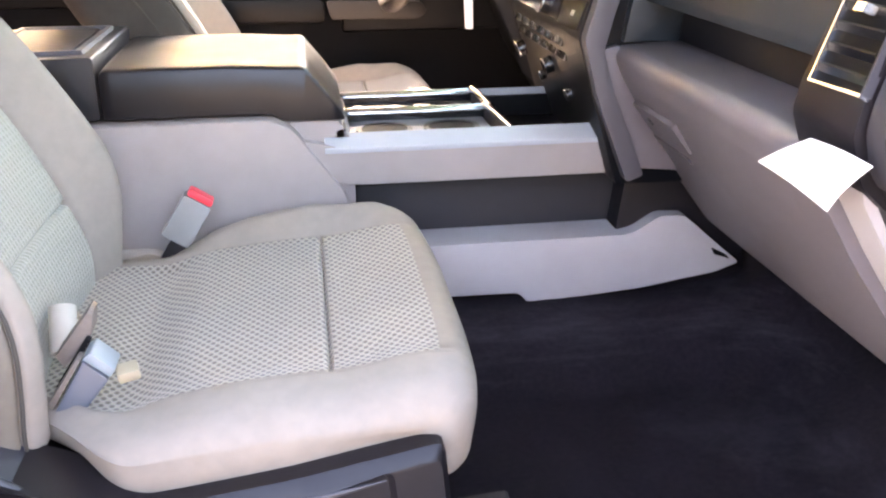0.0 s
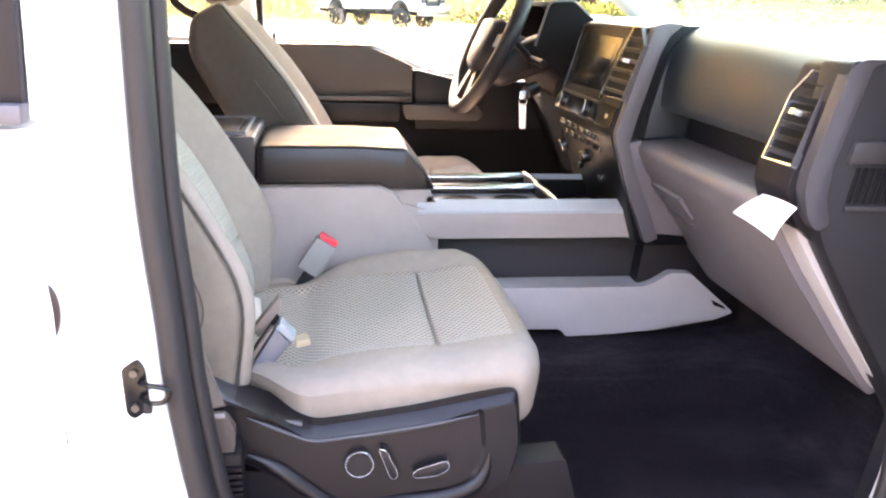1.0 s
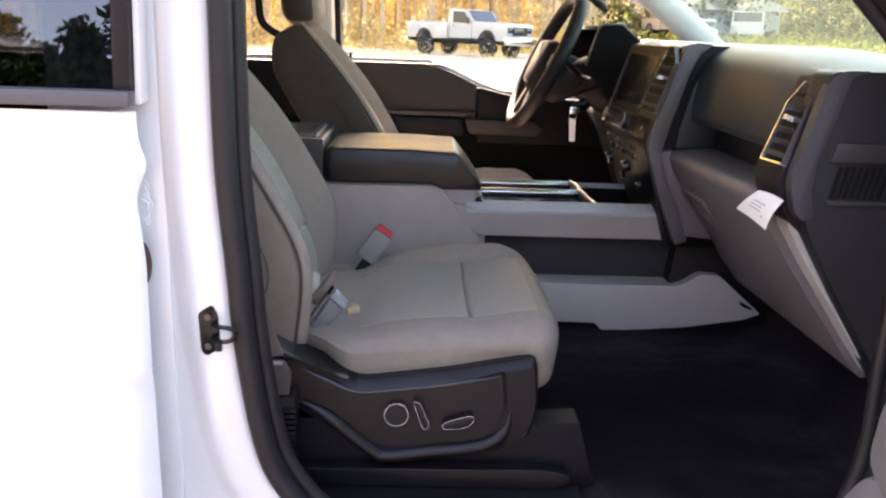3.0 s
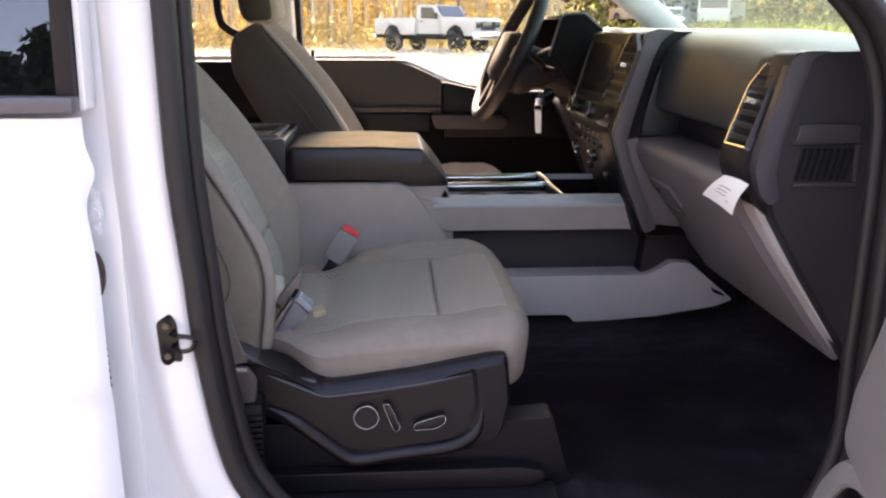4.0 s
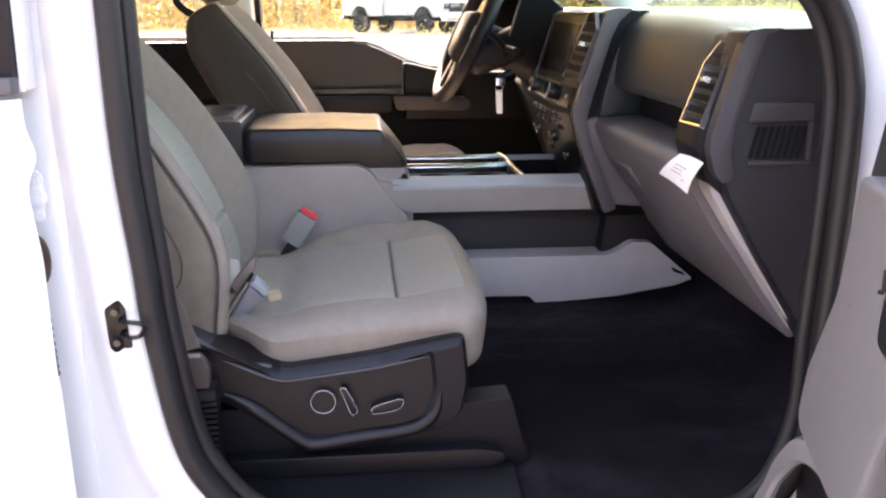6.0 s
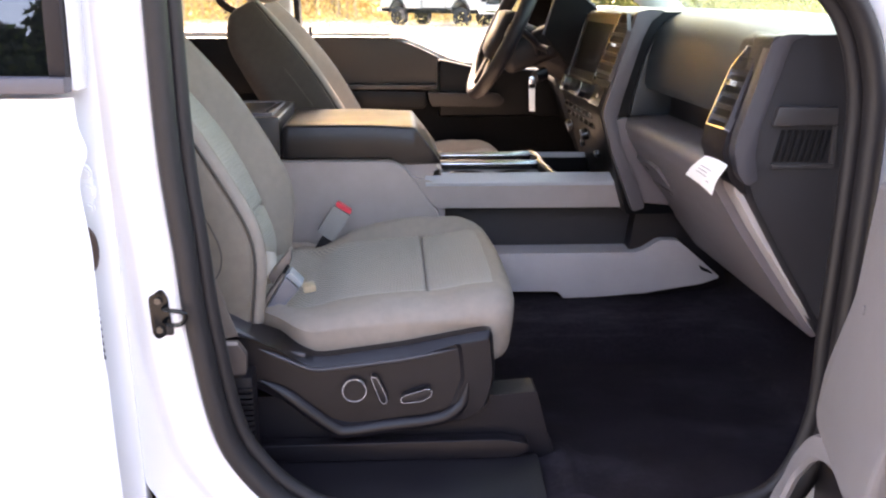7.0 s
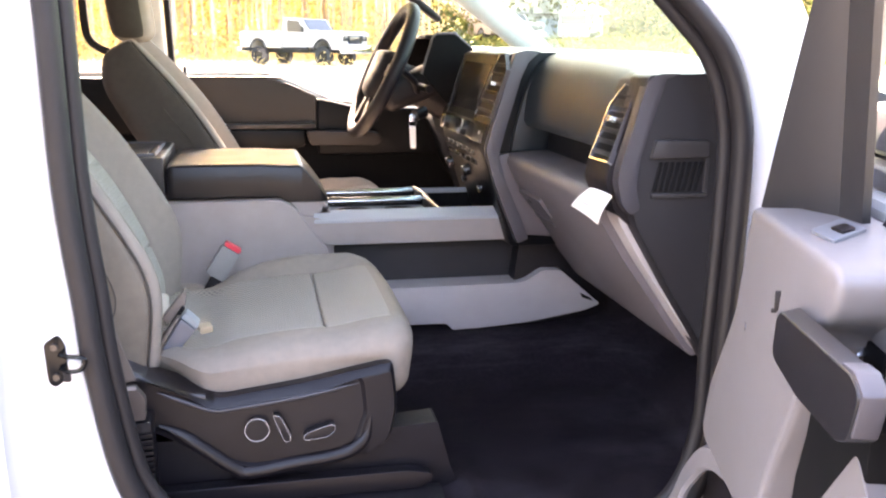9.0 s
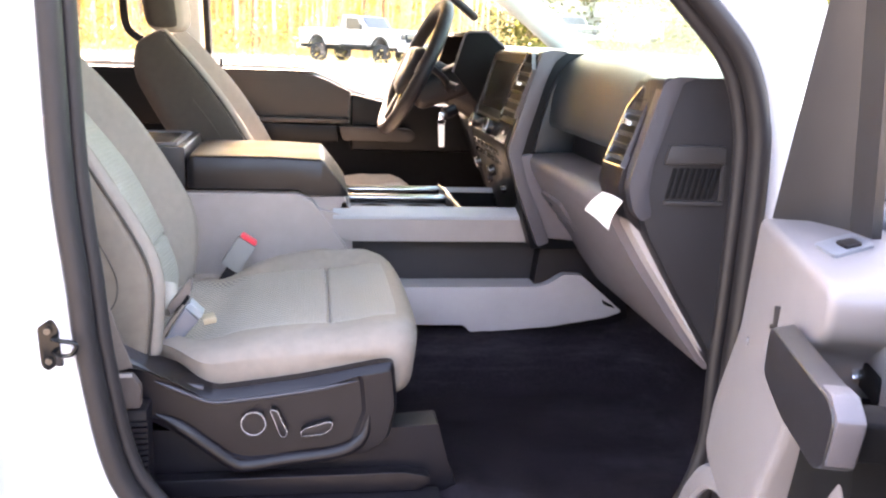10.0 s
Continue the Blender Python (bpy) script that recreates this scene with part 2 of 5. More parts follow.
def loft(rings, closed_ring=True, caps=True, closed_path=False):
    bm = bmesh.new()
    vs = [[bm.verts.new(p) for p in r] for r in rings]
    n = len(vs[0])
    for a in range(len(vs) if closed_path else len(vs) - 1):
        r, q = vs[a], vs[(a + 1) % len(vs)]
        for i in range(n if closed_ring else n - 1):
            j = (i + 1) % n
            bm.faces.new((r[i], r[j], q[j], q[i]))
    if caps and closed_ring and not closed_path:
        bm.faces.new(vs[0][::-1])
        bm.faces.new(vs[-1])
    return bm


def sweep(line, section, closed=False, up=(0, 1, 0), scale=None):
    """A section (pairs across, up) drawn along a line."""
    L = [Vector(p) for p in line]
    U = Vector(up)
    rings = []
    for i, p in enumerate(L):
        a = L[(i - 1) % len(L)] if closed or i else p
        b = L[(i + 1) % len(L)] if closed or i + 1 < len(L) else p
        t = (b - a).normalized()
        side = t.cross(U).normalized()
        u = side.cross(t).normalized()
        k = scale(i / (len(L) - 1)) if scale else 1.0
        rings.append([p + side * s[0] * k + u * s[1] * k for s in section])
    return loft(rings, True, not closed, closed)


def circle(r, n=12, ry=None):
    return [(r * math.cos(2 * math.pi * i / n), (ry or r) * math.sin(2 * math.pi * i / n)) for i in range(n)]


def rod(a, b, r, n=12, r2=None):
    a, b = Vector(a), Vector(b)
    up = (0, 1, 0) if abs((b - a).normalized().y) < 0.9 else (1, 0, 0)
    return sweep([a, b], circle(r, n), up=up, scale=(lambda s: 1 + (((r2 or r) / r) - 1) * s))


def sheet(fn, nu, nv):
    """A surface fn(u, v) with u, v from 0 to 1."""
    bm = bmesh.new()
    g = [[bm.verts.new(fn(i / nu, j / nv)) for j in range(nv + 1)] for i in range(nu + 1)]
    for i in range(nu):
        for j in range(nv):
            bm.faces.new((g[i][j], g[i + 1][j], g[i + 1][j + 1], g[i][j + 1]))
    return bm


def thick(bm, d):
    """Gives a sheet a thickness."""
    bmesh.ops.recalc_face_normals(bm, faces=bm.faces[:])
    bmesh.ops.solidify(bm, geom=bm.faces[:], thickness=d)
    return bm


def join(*bms):
    out = bms[0]
    for b in bms[1:]:
        me = bpy.data.meshes.new("tmp")
        b.to_mesh(me)
        b.free()
        out.from_mesh(me)
        bpy.data.meshes.remove(me)
    return out


def moved(bm, m):
    bmesh.ops.transform(bm, matrix=m, verts=bm.verts[:])
    return bm


def rounded(poly, r, n=4):
    """Rounds the corners of an outline of pairs."""
    out, k = [], len(poly)
    for i in range(k):
        p, a, b = Vector(poly[i]), Vector(poly[i - 1]), Vector(poly[(i + 1) % k])
        ra = min(r, (a - p).length * 0.45)
        rb = min(r, (b - p).length * 0.45)
        s, e = p + (a - p).normalized() * ra, p + (b - p).normalized() * rb
        for j in range(n + 1):
            t = j / n
            out.append(tuple((1 - t) ** 2 * s + 2 * t * (1 - t) * p + t * t * e))
    return out


def smooth01(a, b, x):
    t = max(0.0, min(1.0, (x - a) / (b - a)))
    return t * t * (3 - 2 * t)


def block(x0, x1, y0, y1, z0, z1, r, step, shape=None, material_of=None, seams=((), (), ())):
    """A box with round edges on a fine grid, shaped by shape(point, normal)."""
    lo, hi = Vector((x0, y0, z0)), Vector((x1, y1, z1))
    c, h = (lo + hi) / 2, (hi - lo) / 2
    bm = bmesh.new()
    cache = {}
    lines = []
    for i in range(3):
        n = max(3, int(2 * h[i] / step))
        own = [2 * k / n - 1 for k in range(n + 1)]
        for s in seams[i]:
            at = (s - c[i]) / h[i]
            own = [q for q in own if abs(q - at) * h[i] > 0.010 or abs(q) == 1] + [at + d / h[i] for d in (-0.008, -0.005, -0.003, -0.0015, 0, 0.0015, 0.003, 0.005, 0.008)]
        lines.append(sorted(own))

    def vert(q):
        key = tuple(round(v, 6) for v in q)
        if key not in cache:
            p = Vector([q[i] * h[i] for i in range(3)])
            core = Vector([max(-(h[i] - r), min(h[i] - r, p[i])) for i in range(3)])
            d = p - core
            n = d.normalized() if d.length > 1e-9 else Vector((0, 0, 1))
            p = core + n * r + c
            if shape:
                p = shape(p, n)
            cache[key] = bm.verts.new(p)
        return cache[key]

    for ax in range(3):
        a, b = (ax + 1) % 3, (ax + 2) % 3
        for s in (-1, 1):
            for i in range(len(lines[a]) - 1):
                for j in range(len(lines[b]) - 1):
                    qs, mid = [], Vector((0, 0, 0))
                    for di, dj in ((0, 0), (1, 0), (1, 1), (0, 1)):
                        q = [0, 0, 0]
                        q[ax], q[a], q[b] = s, lines[a][i + di], lines[b][j + dj]
                        qs.append(vert(q))
                        mid += Vector([c[k] + q[k] * h[k] for k in range(3)]) / 4
                    if len(set(qs)) == 4:
                        f = bm.faces.new(qs)
                        if material_of:
                            f.material_index = material_of(mid, ax, s)
    return bm


def groove(d, depth=0.005, width=0.004):
    return depth * math.exp(-(d / width) ** 2)


# ---- ground ----
def grounds():
    bm = bmesh.new()
    rings = [0.0, 3, 8, 12, 16, 20, 24, 28, 32, 36, 40, 45, 50, 55, 60, 66, 100, 300, 1500, 4500]
    n = 96
    prev = [bm.verts.new((0, 0, 0))] * n
    for r in rings[1:]:
        cur = [bm.verts.new((r * math.cos(2 * math.pi * i / n), r * math.sin(2 * math.pi * i / n), 0.3 * smooth01(12, 36, r * math.sin(2 * math.pi * i / n)) + 0.8 * smooth01(38, 54, r * math.sin(2 * math.pi * i / n)) * smooth01(7, 13, r * math.cos(2 * math.pi * i / n)))) for i in range(n)]
        for i in range(n):
            j = (i + 1) % n
            vs = [prev[i], cur[i], cur[j], prev[j]]
            bm.faces.new(list(dict.fromkeys(vs)))
        prev = cur
    # beyond y = 9 the sunlit brightness is put into the colour
    for f in bm.faces:
        f.material_index = 1 if f.calc_center_median().y > 9 else 0
    ob = part("ground", bm, [GROUND, SUNLITLOT])
    tagged(ob, "pale sunlit gravel and dry grass lot", "ground", kind="structure")


grounds()

# ---- truck body ----
truck = thing("truck_body", "white crew-cab pickup truck body with its passenger door open", "truck")

OPENING = [(-0.25, 1.60), (-0.247, 1.404), (-0.243, 1.196), (-0.23, 1.046), (-0.222, 0.952), (-0.198, 0.804), (-0.165, 0.725), (-0.10, 0.655), (0.0, 0.615),
           (0.30, 0.60), (0.56, 0.605), (0.67, 0.65), (0.722, 0.771), (0.728, 0.921), (0.732, 1.03), (0.735, 1.204), (0.728, 1.290), (0.699, 1.373), (0.638, 1.445),
           (0.48, 1.59), (0.30, 1.71), (0.10, 1.775), (-0.10, 1.775), (-0.215, 1.72)]
OPEN_LINE = [Vector((x, -0.95, z)) for x, z in [(p.x, p.y) for p in spline([(a, b, 0) for a, b in OPENING], 6, True)]]


def offset_line(line, d, y):
    out = []
    for i, p in enumerate(line):
        t = (line[(i + 1) % len(line)] - line[i - 1]).normalized()
        out.append(Vector((p.x - t.z * d, y, p.z + t.x * d)))
    return out


def body_side():
    """The white ring of the door opening: flange, recessed shut face, step and outer lip."""
    rings = [offset_line(OPEN_LINE, d, y) for d, y in
             ((-0.02, -0.86), (0.0, -0.875), (0.006, -0.93), (0.0, -0.945), (-0.012, -0.952), (-0.030, -0.955), (-0.048, -0.952), (-0.062, -0.944), (-0.074, -0.932), (-0.085, -0.926), (-0.14, -0.925), (-0.14, -0.89))]
    bm = loft(rings, True, False)
    return part("door_opening_frame", bm, PAINT, truck, "glossy white painted door opening frame", angle=60)


body_side()
SEAL_SECTION = [(0.014, -0.012), (0.016, 0.004), (0.010, 0.014), (-0.002, 0.017), (-0.011, 0.012), (-0.015, 0.0), (-0.013, -0.012), (0.0, -0.016)]
part("door_seal", sweep(offset_line(OPEN_LINE, 0.014, -0.958), SEAL_SECTION, True, up=(0, -1, 0)), RUBBER, truck, "black rubber door seal", angle=60)
part("seal_lip", sweep(offset_line(OPEN_LINE, 0.031, -0.937), circle(0.012, 10), True, up=(0, -1, 0)), RUBBER, truck, angle=60)

# B-pillar web behind the rear door's front edge
part("pillar_panel", prism(rounded([(-0.47, 0.45), (-0.30, 0.45), (-0.315, 1.0), (-0.33, 1.80), (-0.47, 1.80)], 0.01), -0.93, -0.90, 0.004), PAINT, truck)
# roof, far side, back and front
part("roof", sheet(lambda u, v: (-1.5 + 2.17 * u, -0.80 + 1.6 * v, 1.86 - 0.05 * (2 * v - 1) ** 2 - 0.06 * (2 * u - 1) ** 4), 12, 10), PAINT, truck)
part("headliner", sheet(lambda u, v: (-1.5 + 2.05 * u, -0.80 + 1.6 * v, 1.81 - 0.03 * (2 * v - 1) ** 2 - 0.05 * (2 * u - 1) ** 4), 12, 10), HEADLINER, truck, "pale cloth headliner")
part("roof_rail", prism([(-1.5, 1.72), (0.30, 1.72), (0.42, 1.66), (0.52, 1.72), (0.40, 1.86), (-1.5, 1.86)], -0.92, -0.76, 0.02), PAINT, truck)
part("roof_rail", prism([(-1.5, 1.72), (0.30, 1.72), (0.42, 1.66), (0.52, 1.72), (0.40, 1.86), (-1.5, 1.86)], 0.76, 0.92, 0.02), PAINT, truck)
part("back_wall", box(-1.56, -1.5, -0.95, 0.95, 0.45, 1.30, 0.01), DARKTRIM, truck)
part("rear_pillar", box(-1.56, -1.42, -0.93, -0.80, 1.28, 1.80, 0.02), PAINT, truck)
part("rear_pillar", box(-1.56, -1.42, 0.80, 0.93, 1.28, 1.80, 0.02), PAINT, truck)
part("rear_window", box(-1.535, -1.53, -0.80, 0.80, 1.295, 1.76, 0), PRIVACY, truck, "dark tinted rear glass")
part("firewall", box(1.12, 1.16, -0.95, 0.95, 0.45, 1.30, 0.01), DARKTRIM, truck)
part("rocker_panel", box(-1.5, 1.10, -0.99, -0.86, 0.36, 0.585, 0.03, 3), PAINT, truck, "white rocker panel")
part("hood", sheet(lambda u, v: (1.10 + 1.35 * u, -0.90 + 1.8 * v, 1.30 - 0.10 * u * u - 0.05 * (2 * v - 1) ** 4), 10, 10), PAINT, truck)
part("front_wing", box(0.80, 2.45, -1.0, -0.86, 0.55, 1.20, 0.05, 3), PAINT, truck, "white front wing")
part("front_wing", box(0.80, 2.45, 0.86, 1.0, 0.55, 1.20, 0.05, 3), PAINT, truck, "white front wing")

# floor
floor_pan = thing("floor", "black carpeted cab floor with a raised tunnel", "floor", kind="structure")


def carpet(u, v):
    x, y = -1.5 + 2.62 * u, -0.945 + 1.785 * v
    z = 0.628 + 0.16 * smooth01(0.78, 1.05, x) + 0.10 * (smooth01(-0.34, -0.20, y) - smooth01(0.20, 0.34, y)) + 0.006 * noise.noise((x * 7, y * 7, 0)) + 0.003 * noise.noise((x * 23, y * 23, 3))
    z += 0.008 * smooth01(-0.70, -0.82, y) + 0.016 * math.exp(-((x - 0.345) / 0.03) ** 2) * smooth01(-0.60, -0.72, y)
    return (x, y, z - 0.03 * smooth01(-0.915, -0.945, y))


part("carpet", sheet(carpet, 120, 110), CARPET, floor_pan)
part("scuff_plate", prism(rounded([(-0.79, 0.59), (-0.79, 0.655), (-0.80, 0.66), (-0.86, 0.650), (-0.905, 0.640), (-0.925, 0.61), (-0.925, 0.59)], 0.006, 2), -0.20, 0.30, 0.003, 2, axis="x"), DARKTRIM, floor_pan, "black plastic sill scuff plate")
part("scuff_lip", prism(rounded([(-0.20, 0.66), (0.262, 0.66), (0.285, 0.672), (0.282, 0.684), (0.24, 0.692), (-0.20, 0.688)], 0.006, 3), -0.812, -0.785, 0.005, 3), CHARCOAL, floor_pan)
part("riser_cover", prism(rounded([(-0.22, 0.62), (0.345, 0.62), (0.322, 0.678), (0.300, 0.760), (0.232, 0.755), (-0.22, 0.760)], 0.005), -0.775, -0.715, 0.006, 3), DARKTRIM, floor_pan, "black plastic seat riser cover")

# rear door, closed, with privacy glass
rear_door = thing("rear_door", "white closed rear passenger door with dark privacy glass", "door")


def rear_skin(u, v):
    z = 0.42 + 0.846 * v
    wave = 0.010 * math.exp(-((z - 1.198) / 0.022) ** 2) - 0.004 * math.exp(-((z - 1.150) / 0.026) ** 2) + 0.004 * smooth01(1.12, 1.06, z)
    x = -0.317 - 0.95 * u + wave * (1 - smooth01(0.0, 0.06, u))
    bulge = 0.018 * math.sin(math.pi * min(1, v * 1.02)) + 0.006 * smooth01(0.55, 0.60, v)
    edge = 0.014 * (1 - smooth01(0, 0.018, u))
    return (x - 0.020 * v, -0.992 - bulge + edge, z)


part("door_skin", thick(sheet(rear_skin, 60, 90), 0.004), PAINT, rear_door, "glossy white door skin", angle=60)
part("door_edge", prism([(-0.44, 0.42), (-0.337, 0.42), (-0.357, 1.262), (-0.44, 1.262)], -0.985, -0.955, 0.004), PAINT, rear_door)
part("belt_moulding", box(-1.30, -0.336, -1.016, -0.985, 1.273, 1.293, 0.004), FLANKLIGHT, rear_door, "dark grey belt moulding")
part("window_frame", prism([(-0.360, 1.288), (-0.338, 1.288), (-0.334, 1.78), (-0.356, 1.78)], -1.0, -0.965, 0.003), DARKTRIM, rear_door)
part("window_frame", box(-1.30, -0.345, -1.0, -0.94, 1.70, 1.78, 0.006), PAINT, rear_door)
part("window_pane", prism([(-0.986, 1.27), (-0.982, 1.27), (-0.904, 1.71), (-0.908, 1.71)], -1.30, -0.355, 0, axis="x"), PRIVACY, rear_door, "dark tinted privacy glass")
part("pillar_applique", prism(rounded([(-0.337, 1.275), (-0.330, 1.275), (-0.326, 1.80), (-0.333, 1.80)], 0.002), -0.985, -0.945, 0.003), PAINT, rear_door)

# ---- driver's side ----
far_door = thing("driver_door", "dark grey and black driver door trim panel seen from inside", "door")
SILL = [(-1.45, 1.285), (-0.02, 1.285), (0.05, 1.278), (0.12, 1.262), (0.21, 1.222), (0.27, 1.20), (0.33, 1.19), (0.62, 1.18)]
SILL_S = [(p.x, p.y) for p in spline([(a, b, 0) for a, b in SILL], 5)]
part("door_shell", prism(SILL_S + [(0.95, 1.18), (0.95, 0.45), (-1.45, 0.45)], 0.89, 0.99, 0.01), PAINT, far_door)
part("upper_trim", prism(rounded([(x, z - 0.012) for x, z in SILL_S if -0.225 < x < 0.21] + [(0.208, 1.21), (0.206, 1.125), (-0.226, 1.125), (-0.226, 1.27)], 0.004, 2), 0.835, 0.89, 0.012, 3), DOORTRIM, far_door, "brown-grey padded upper trim")
part("front_trim", prism([(0.212, 1.205), (0.33, 1.178), (0.62, 1.17), (0.62, 1.02), (0.212, 1.02)], 0.825, 0.89, 0.012, 3), STACKBLACK, far_door)
part("rear_trim", prism([(-1.45, 1.27), (-0.228, 1.27), (-0.228, 1.092), (-1.45, 1.092)], 0.838, 0.89, 0.012, 3), STACKBLACK, far_door)
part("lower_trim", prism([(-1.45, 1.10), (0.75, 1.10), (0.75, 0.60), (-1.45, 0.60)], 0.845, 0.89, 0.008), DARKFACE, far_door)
part("ledge", prism(rounded([(-0.226, 1.126), (0.205, 1.126), (0.205, 1.112), (-0.226, 1.108)], 0.004, 2), 0.80, 0.87, 0.004), VINYL, far_door)
part("armrest", prism(rounded([(-0.22, 1.108), (0.17, 1.104), (0.17, 1.05), (-0.22, 1.05)], 0.012, 3), 0.80, 0.87, 0.008), STACKBLACK, far_door)
part("pull_handle", prism(rounded([(0.172, 1.106), (0.40, 1.10), (0.42, 1.078), (0.40, 1.058), (0.185, 1.060)], 0.01, 3), 0.765, 0.80, 0.008, 3), CHARCOAL, far_door, "dark satin pull handle")
part("lock_pin", join(rod((-0.198, 0.868, 1.275), (-0.198, 0.868, 1.298), 0.005, 10), rod((-0.198, 0.868, 1.298), (-0.198, 0.868, 1.303), 0.005, 10, 0.002)), DARKTRIM, far_door)
part("center_pillar", prism([(-0.315, 1.27), (-0.245, 1.27), (-0.262, 1.75), (-0.325, 1.75)], 0.80, 0.87, 0.012, 3), HEADLINER, truck, "pale grey inner pillar trim")
part("window_channel", prism([(-0.244, 1.27), (-0.226, 1.27), (-0.242, 1.75), (-0.260, 1.75)], 0.86, 0.93, 0.004), DARKTRIM, far_door)
part("window_channel", prism([(-0.352, 1.27), (-0.316, 1.27), (-0.326, 1.75), (-0.362, 1.75)], 0.86, 0.93, 0.004), DARKTRIM, far_door)
part("window_pane", box(-0.23, 0.75, 0.895, 0.899, 1.17, 1.72, 0), GLASS, far_door).visible_shadow = False
part("window_pane", box(-1.2, -0.35, 0.895, 0.899, 1.27, 1.72, 0), GLASS, far_door).visible_shadow = False
part("front_pillar_trim", sweep(spline([(1.02, 0.80, 1.28), (0.83, 0.79, 1.44), (0.60, 0.77, 1.60), (0.36, 0.74, 1.74)], 6), circle(0.045, 14, 0.03), up=(0, 1, 0)), HEADLINER, truck, "pale grey windscreen pillar trim")
part("front_pillar_trim", sweep(spline([(0.90, -0.825, 1.20), (0.855, -0.825, 1.285), (0.777, -0.825, 1.388), (0.657, -0.825, 1.489), (0.45, -0.83, 1.622), (0.26, -0.84, 1.73)], 6), circle(0.045, 16, 0.03), up=(0, 1, 0)), DOORTRIM, truck, "brown-grey windscreen pillar trim", angle=60)
part("windscreen", sheet(lambda u, v: (1.16 - 0.80 * u - 0.05 * (2 * v - 1) ** 2, -0.80 + 1.6 * v, 1.29 + 0.50 * u), 8, 12), WINDSCREEN, truck)


# ---- seats ----
def seat(cx, cy):
    """A front bucket seat; its cushion's middle stands at y = cy."""
    s = thing("front_seat", "grey cloth bucket seat with a woven insert on a black base", "seat", (0, 0, 0), "front seats")

    def cushion(p, n):
        x, y = p.x, p.y - cy
        up = smooth01(0.86, 0.905, p.z)
        base = 0.893 + 0.015 * smooth01(-0.12, 0.12, x) + 0.014 * smooth01(0.12, 0.23, x) - 0.006 * math.cos(min(1, abs(y) / 0.2) * math.pi / 2) - 0.035 * smooth01(-0.02, -0.13, x) * (1 - smooth01(0.17, 0.22, abs(y)))
        inner = float(np.interp(x, (-0.20, -0.146, -0.073, -0.025, 0.022, 0.117, 0.212, 0.26), (-0.08, -0.062, -0.010, 0.015, 0.026, 0.036, 0.022, 0.004)))
        z = p.z + up * (base - 0.922 + inner * smooth01(0.185, 0.24, y) + 0.007 * math.exp(-((y + 0.205) / 0.03) ** 2) * smooth01(-0.1, 0.05, x) - 0.012 * smooth01(-0.20, -0.24, y) * smooth01(0.0, -0.15, x))
        if n.z > 0.5:
            side = abs(abs(y) - 0.197)
            z -= groove(side, 0.0012, 0.003)
            if abs(y) < 0.197:
                z -= groove(x - 0.121, 0.009, 0.0024)
        # the sides swell and the lower edge tucks in; the lower edge rises towards the front
        low = 1 - smooth01(0.80, 0.90, z)
        z += low * (0.008 + 0.044 * smooth01(-0.04, 0.20, x) - 0.040 * smooth01(0.222, 0.245, x) + 0.05 * smooth01(-0.06, -0.13, x))
        k = 0.006 * math.sin(math.pi * min(1, max(0, (z - 0.80) / 0.11)))
        y += 0.085 * smooth01(-0.07, -0.19, x) * smooth01(-0.15, -0.25, y)
        yy = y + (k - 0.012 * low) * (1 if y > 0 else -1) * smooth01(0.18, 0.25, abs(y))
        xx = x - 0.006 * low * smooth01(0.15, 0.26, x) - 0.02 * (abs(y) / 0.265) ** 3 * smooth01(0.1, 0.26, x)
        return Vector((xx, yy + cy, z))

    def cloth(c, ax, sgn):
        return 1 if (ax == 2 and sgn > 0 and abs(c.y - cy) < 0.194 and c.x < 0.236) else 0

    part("cushion", block(-0.25, 0.276, cy - 0.265, cy + 0.265, 0.786, 0.922, 0.034, 0.0075, cushion, cloth, ((0.121,), (cy - 0.197, cy + 0.197), ())), [FABRIC, WEAVE], s, "light grey cloth cushion with woven insert", angle=70)

    spine = spline([(-0.165, 0, 0.84), (-0.168, 0, 0.93), (-0.195, 0, 1.02), (-0.262, 0, 1.14), (-0.345, 0, 1.26), (-0.408, 0, 1.350), (-0.428, 0, 1.385)], 10)

    def at(h):
        f = max(0.0, min(0.9999, h)) * (len(spline_l) - 1)
        i = int(f)
        p = spline_l[i].lerp(spline_l[i + 1], f - i)
        t = (spline_l[i + 1] - spline_l[i]).normalized()
        return p, Vector((t.z, 0, -t.x))

    spline_l = spine

    def back(p, n):
        # p.x thickness (0 front), p.z height 0 to 1 scaled by 0.58
        h, y = p.z / 0.58, p.y - cy
        taper = 1 - 0.22 * smooth01(0.45, 1.0, h) - 0.06 * (1 - smooth01(0.0, 0.25, h))
        c, nn = at(h)
        front = smooth01(-0.07, -0.01, p.x)
        px = p.x * (1.40 - 0.50 * h) * (1 - 0.42 * smooth01(0.74, 1.0, h))
        t = max(0.0, min(1.0, (abs(y) - 0.158) / 0.060))
        wing = 0.55 * t + 0.45 * t * t * (3 - 2 * t)
        deep = 0.058 * (0.42 + 0.58 * smooth01(0.06, 0.36, h)) * (1 - 0.5 * smooth01(0.55, 1.0, h))
        a = px + front * (deep * wing - 0.010 * math.cos(min(1, abs(y) / 0.17) * math.pi / 2) - 0.010)
        if n.x > 0.4:
            a -= groove(abs(abs(y) - 0.158), 0.008, 0.0035)
            if abs(y) < 0.158:
                a -= groove(p.z - 0.17, 0.007, 0.0035) + groove(p.z - 0.40, 0.007, 0.0035)
                a += 0.006 * math.sin(math.pi * smooth01(0.17, 0.40, p.z)) + 0.005 * math.sin(math.pi * smooth01(0.0, 0.17, p.z))
        crease = groove(n.x - abs(n.y), 0.006, 0.10) if abs(n.y) > 0.3 else 0.0
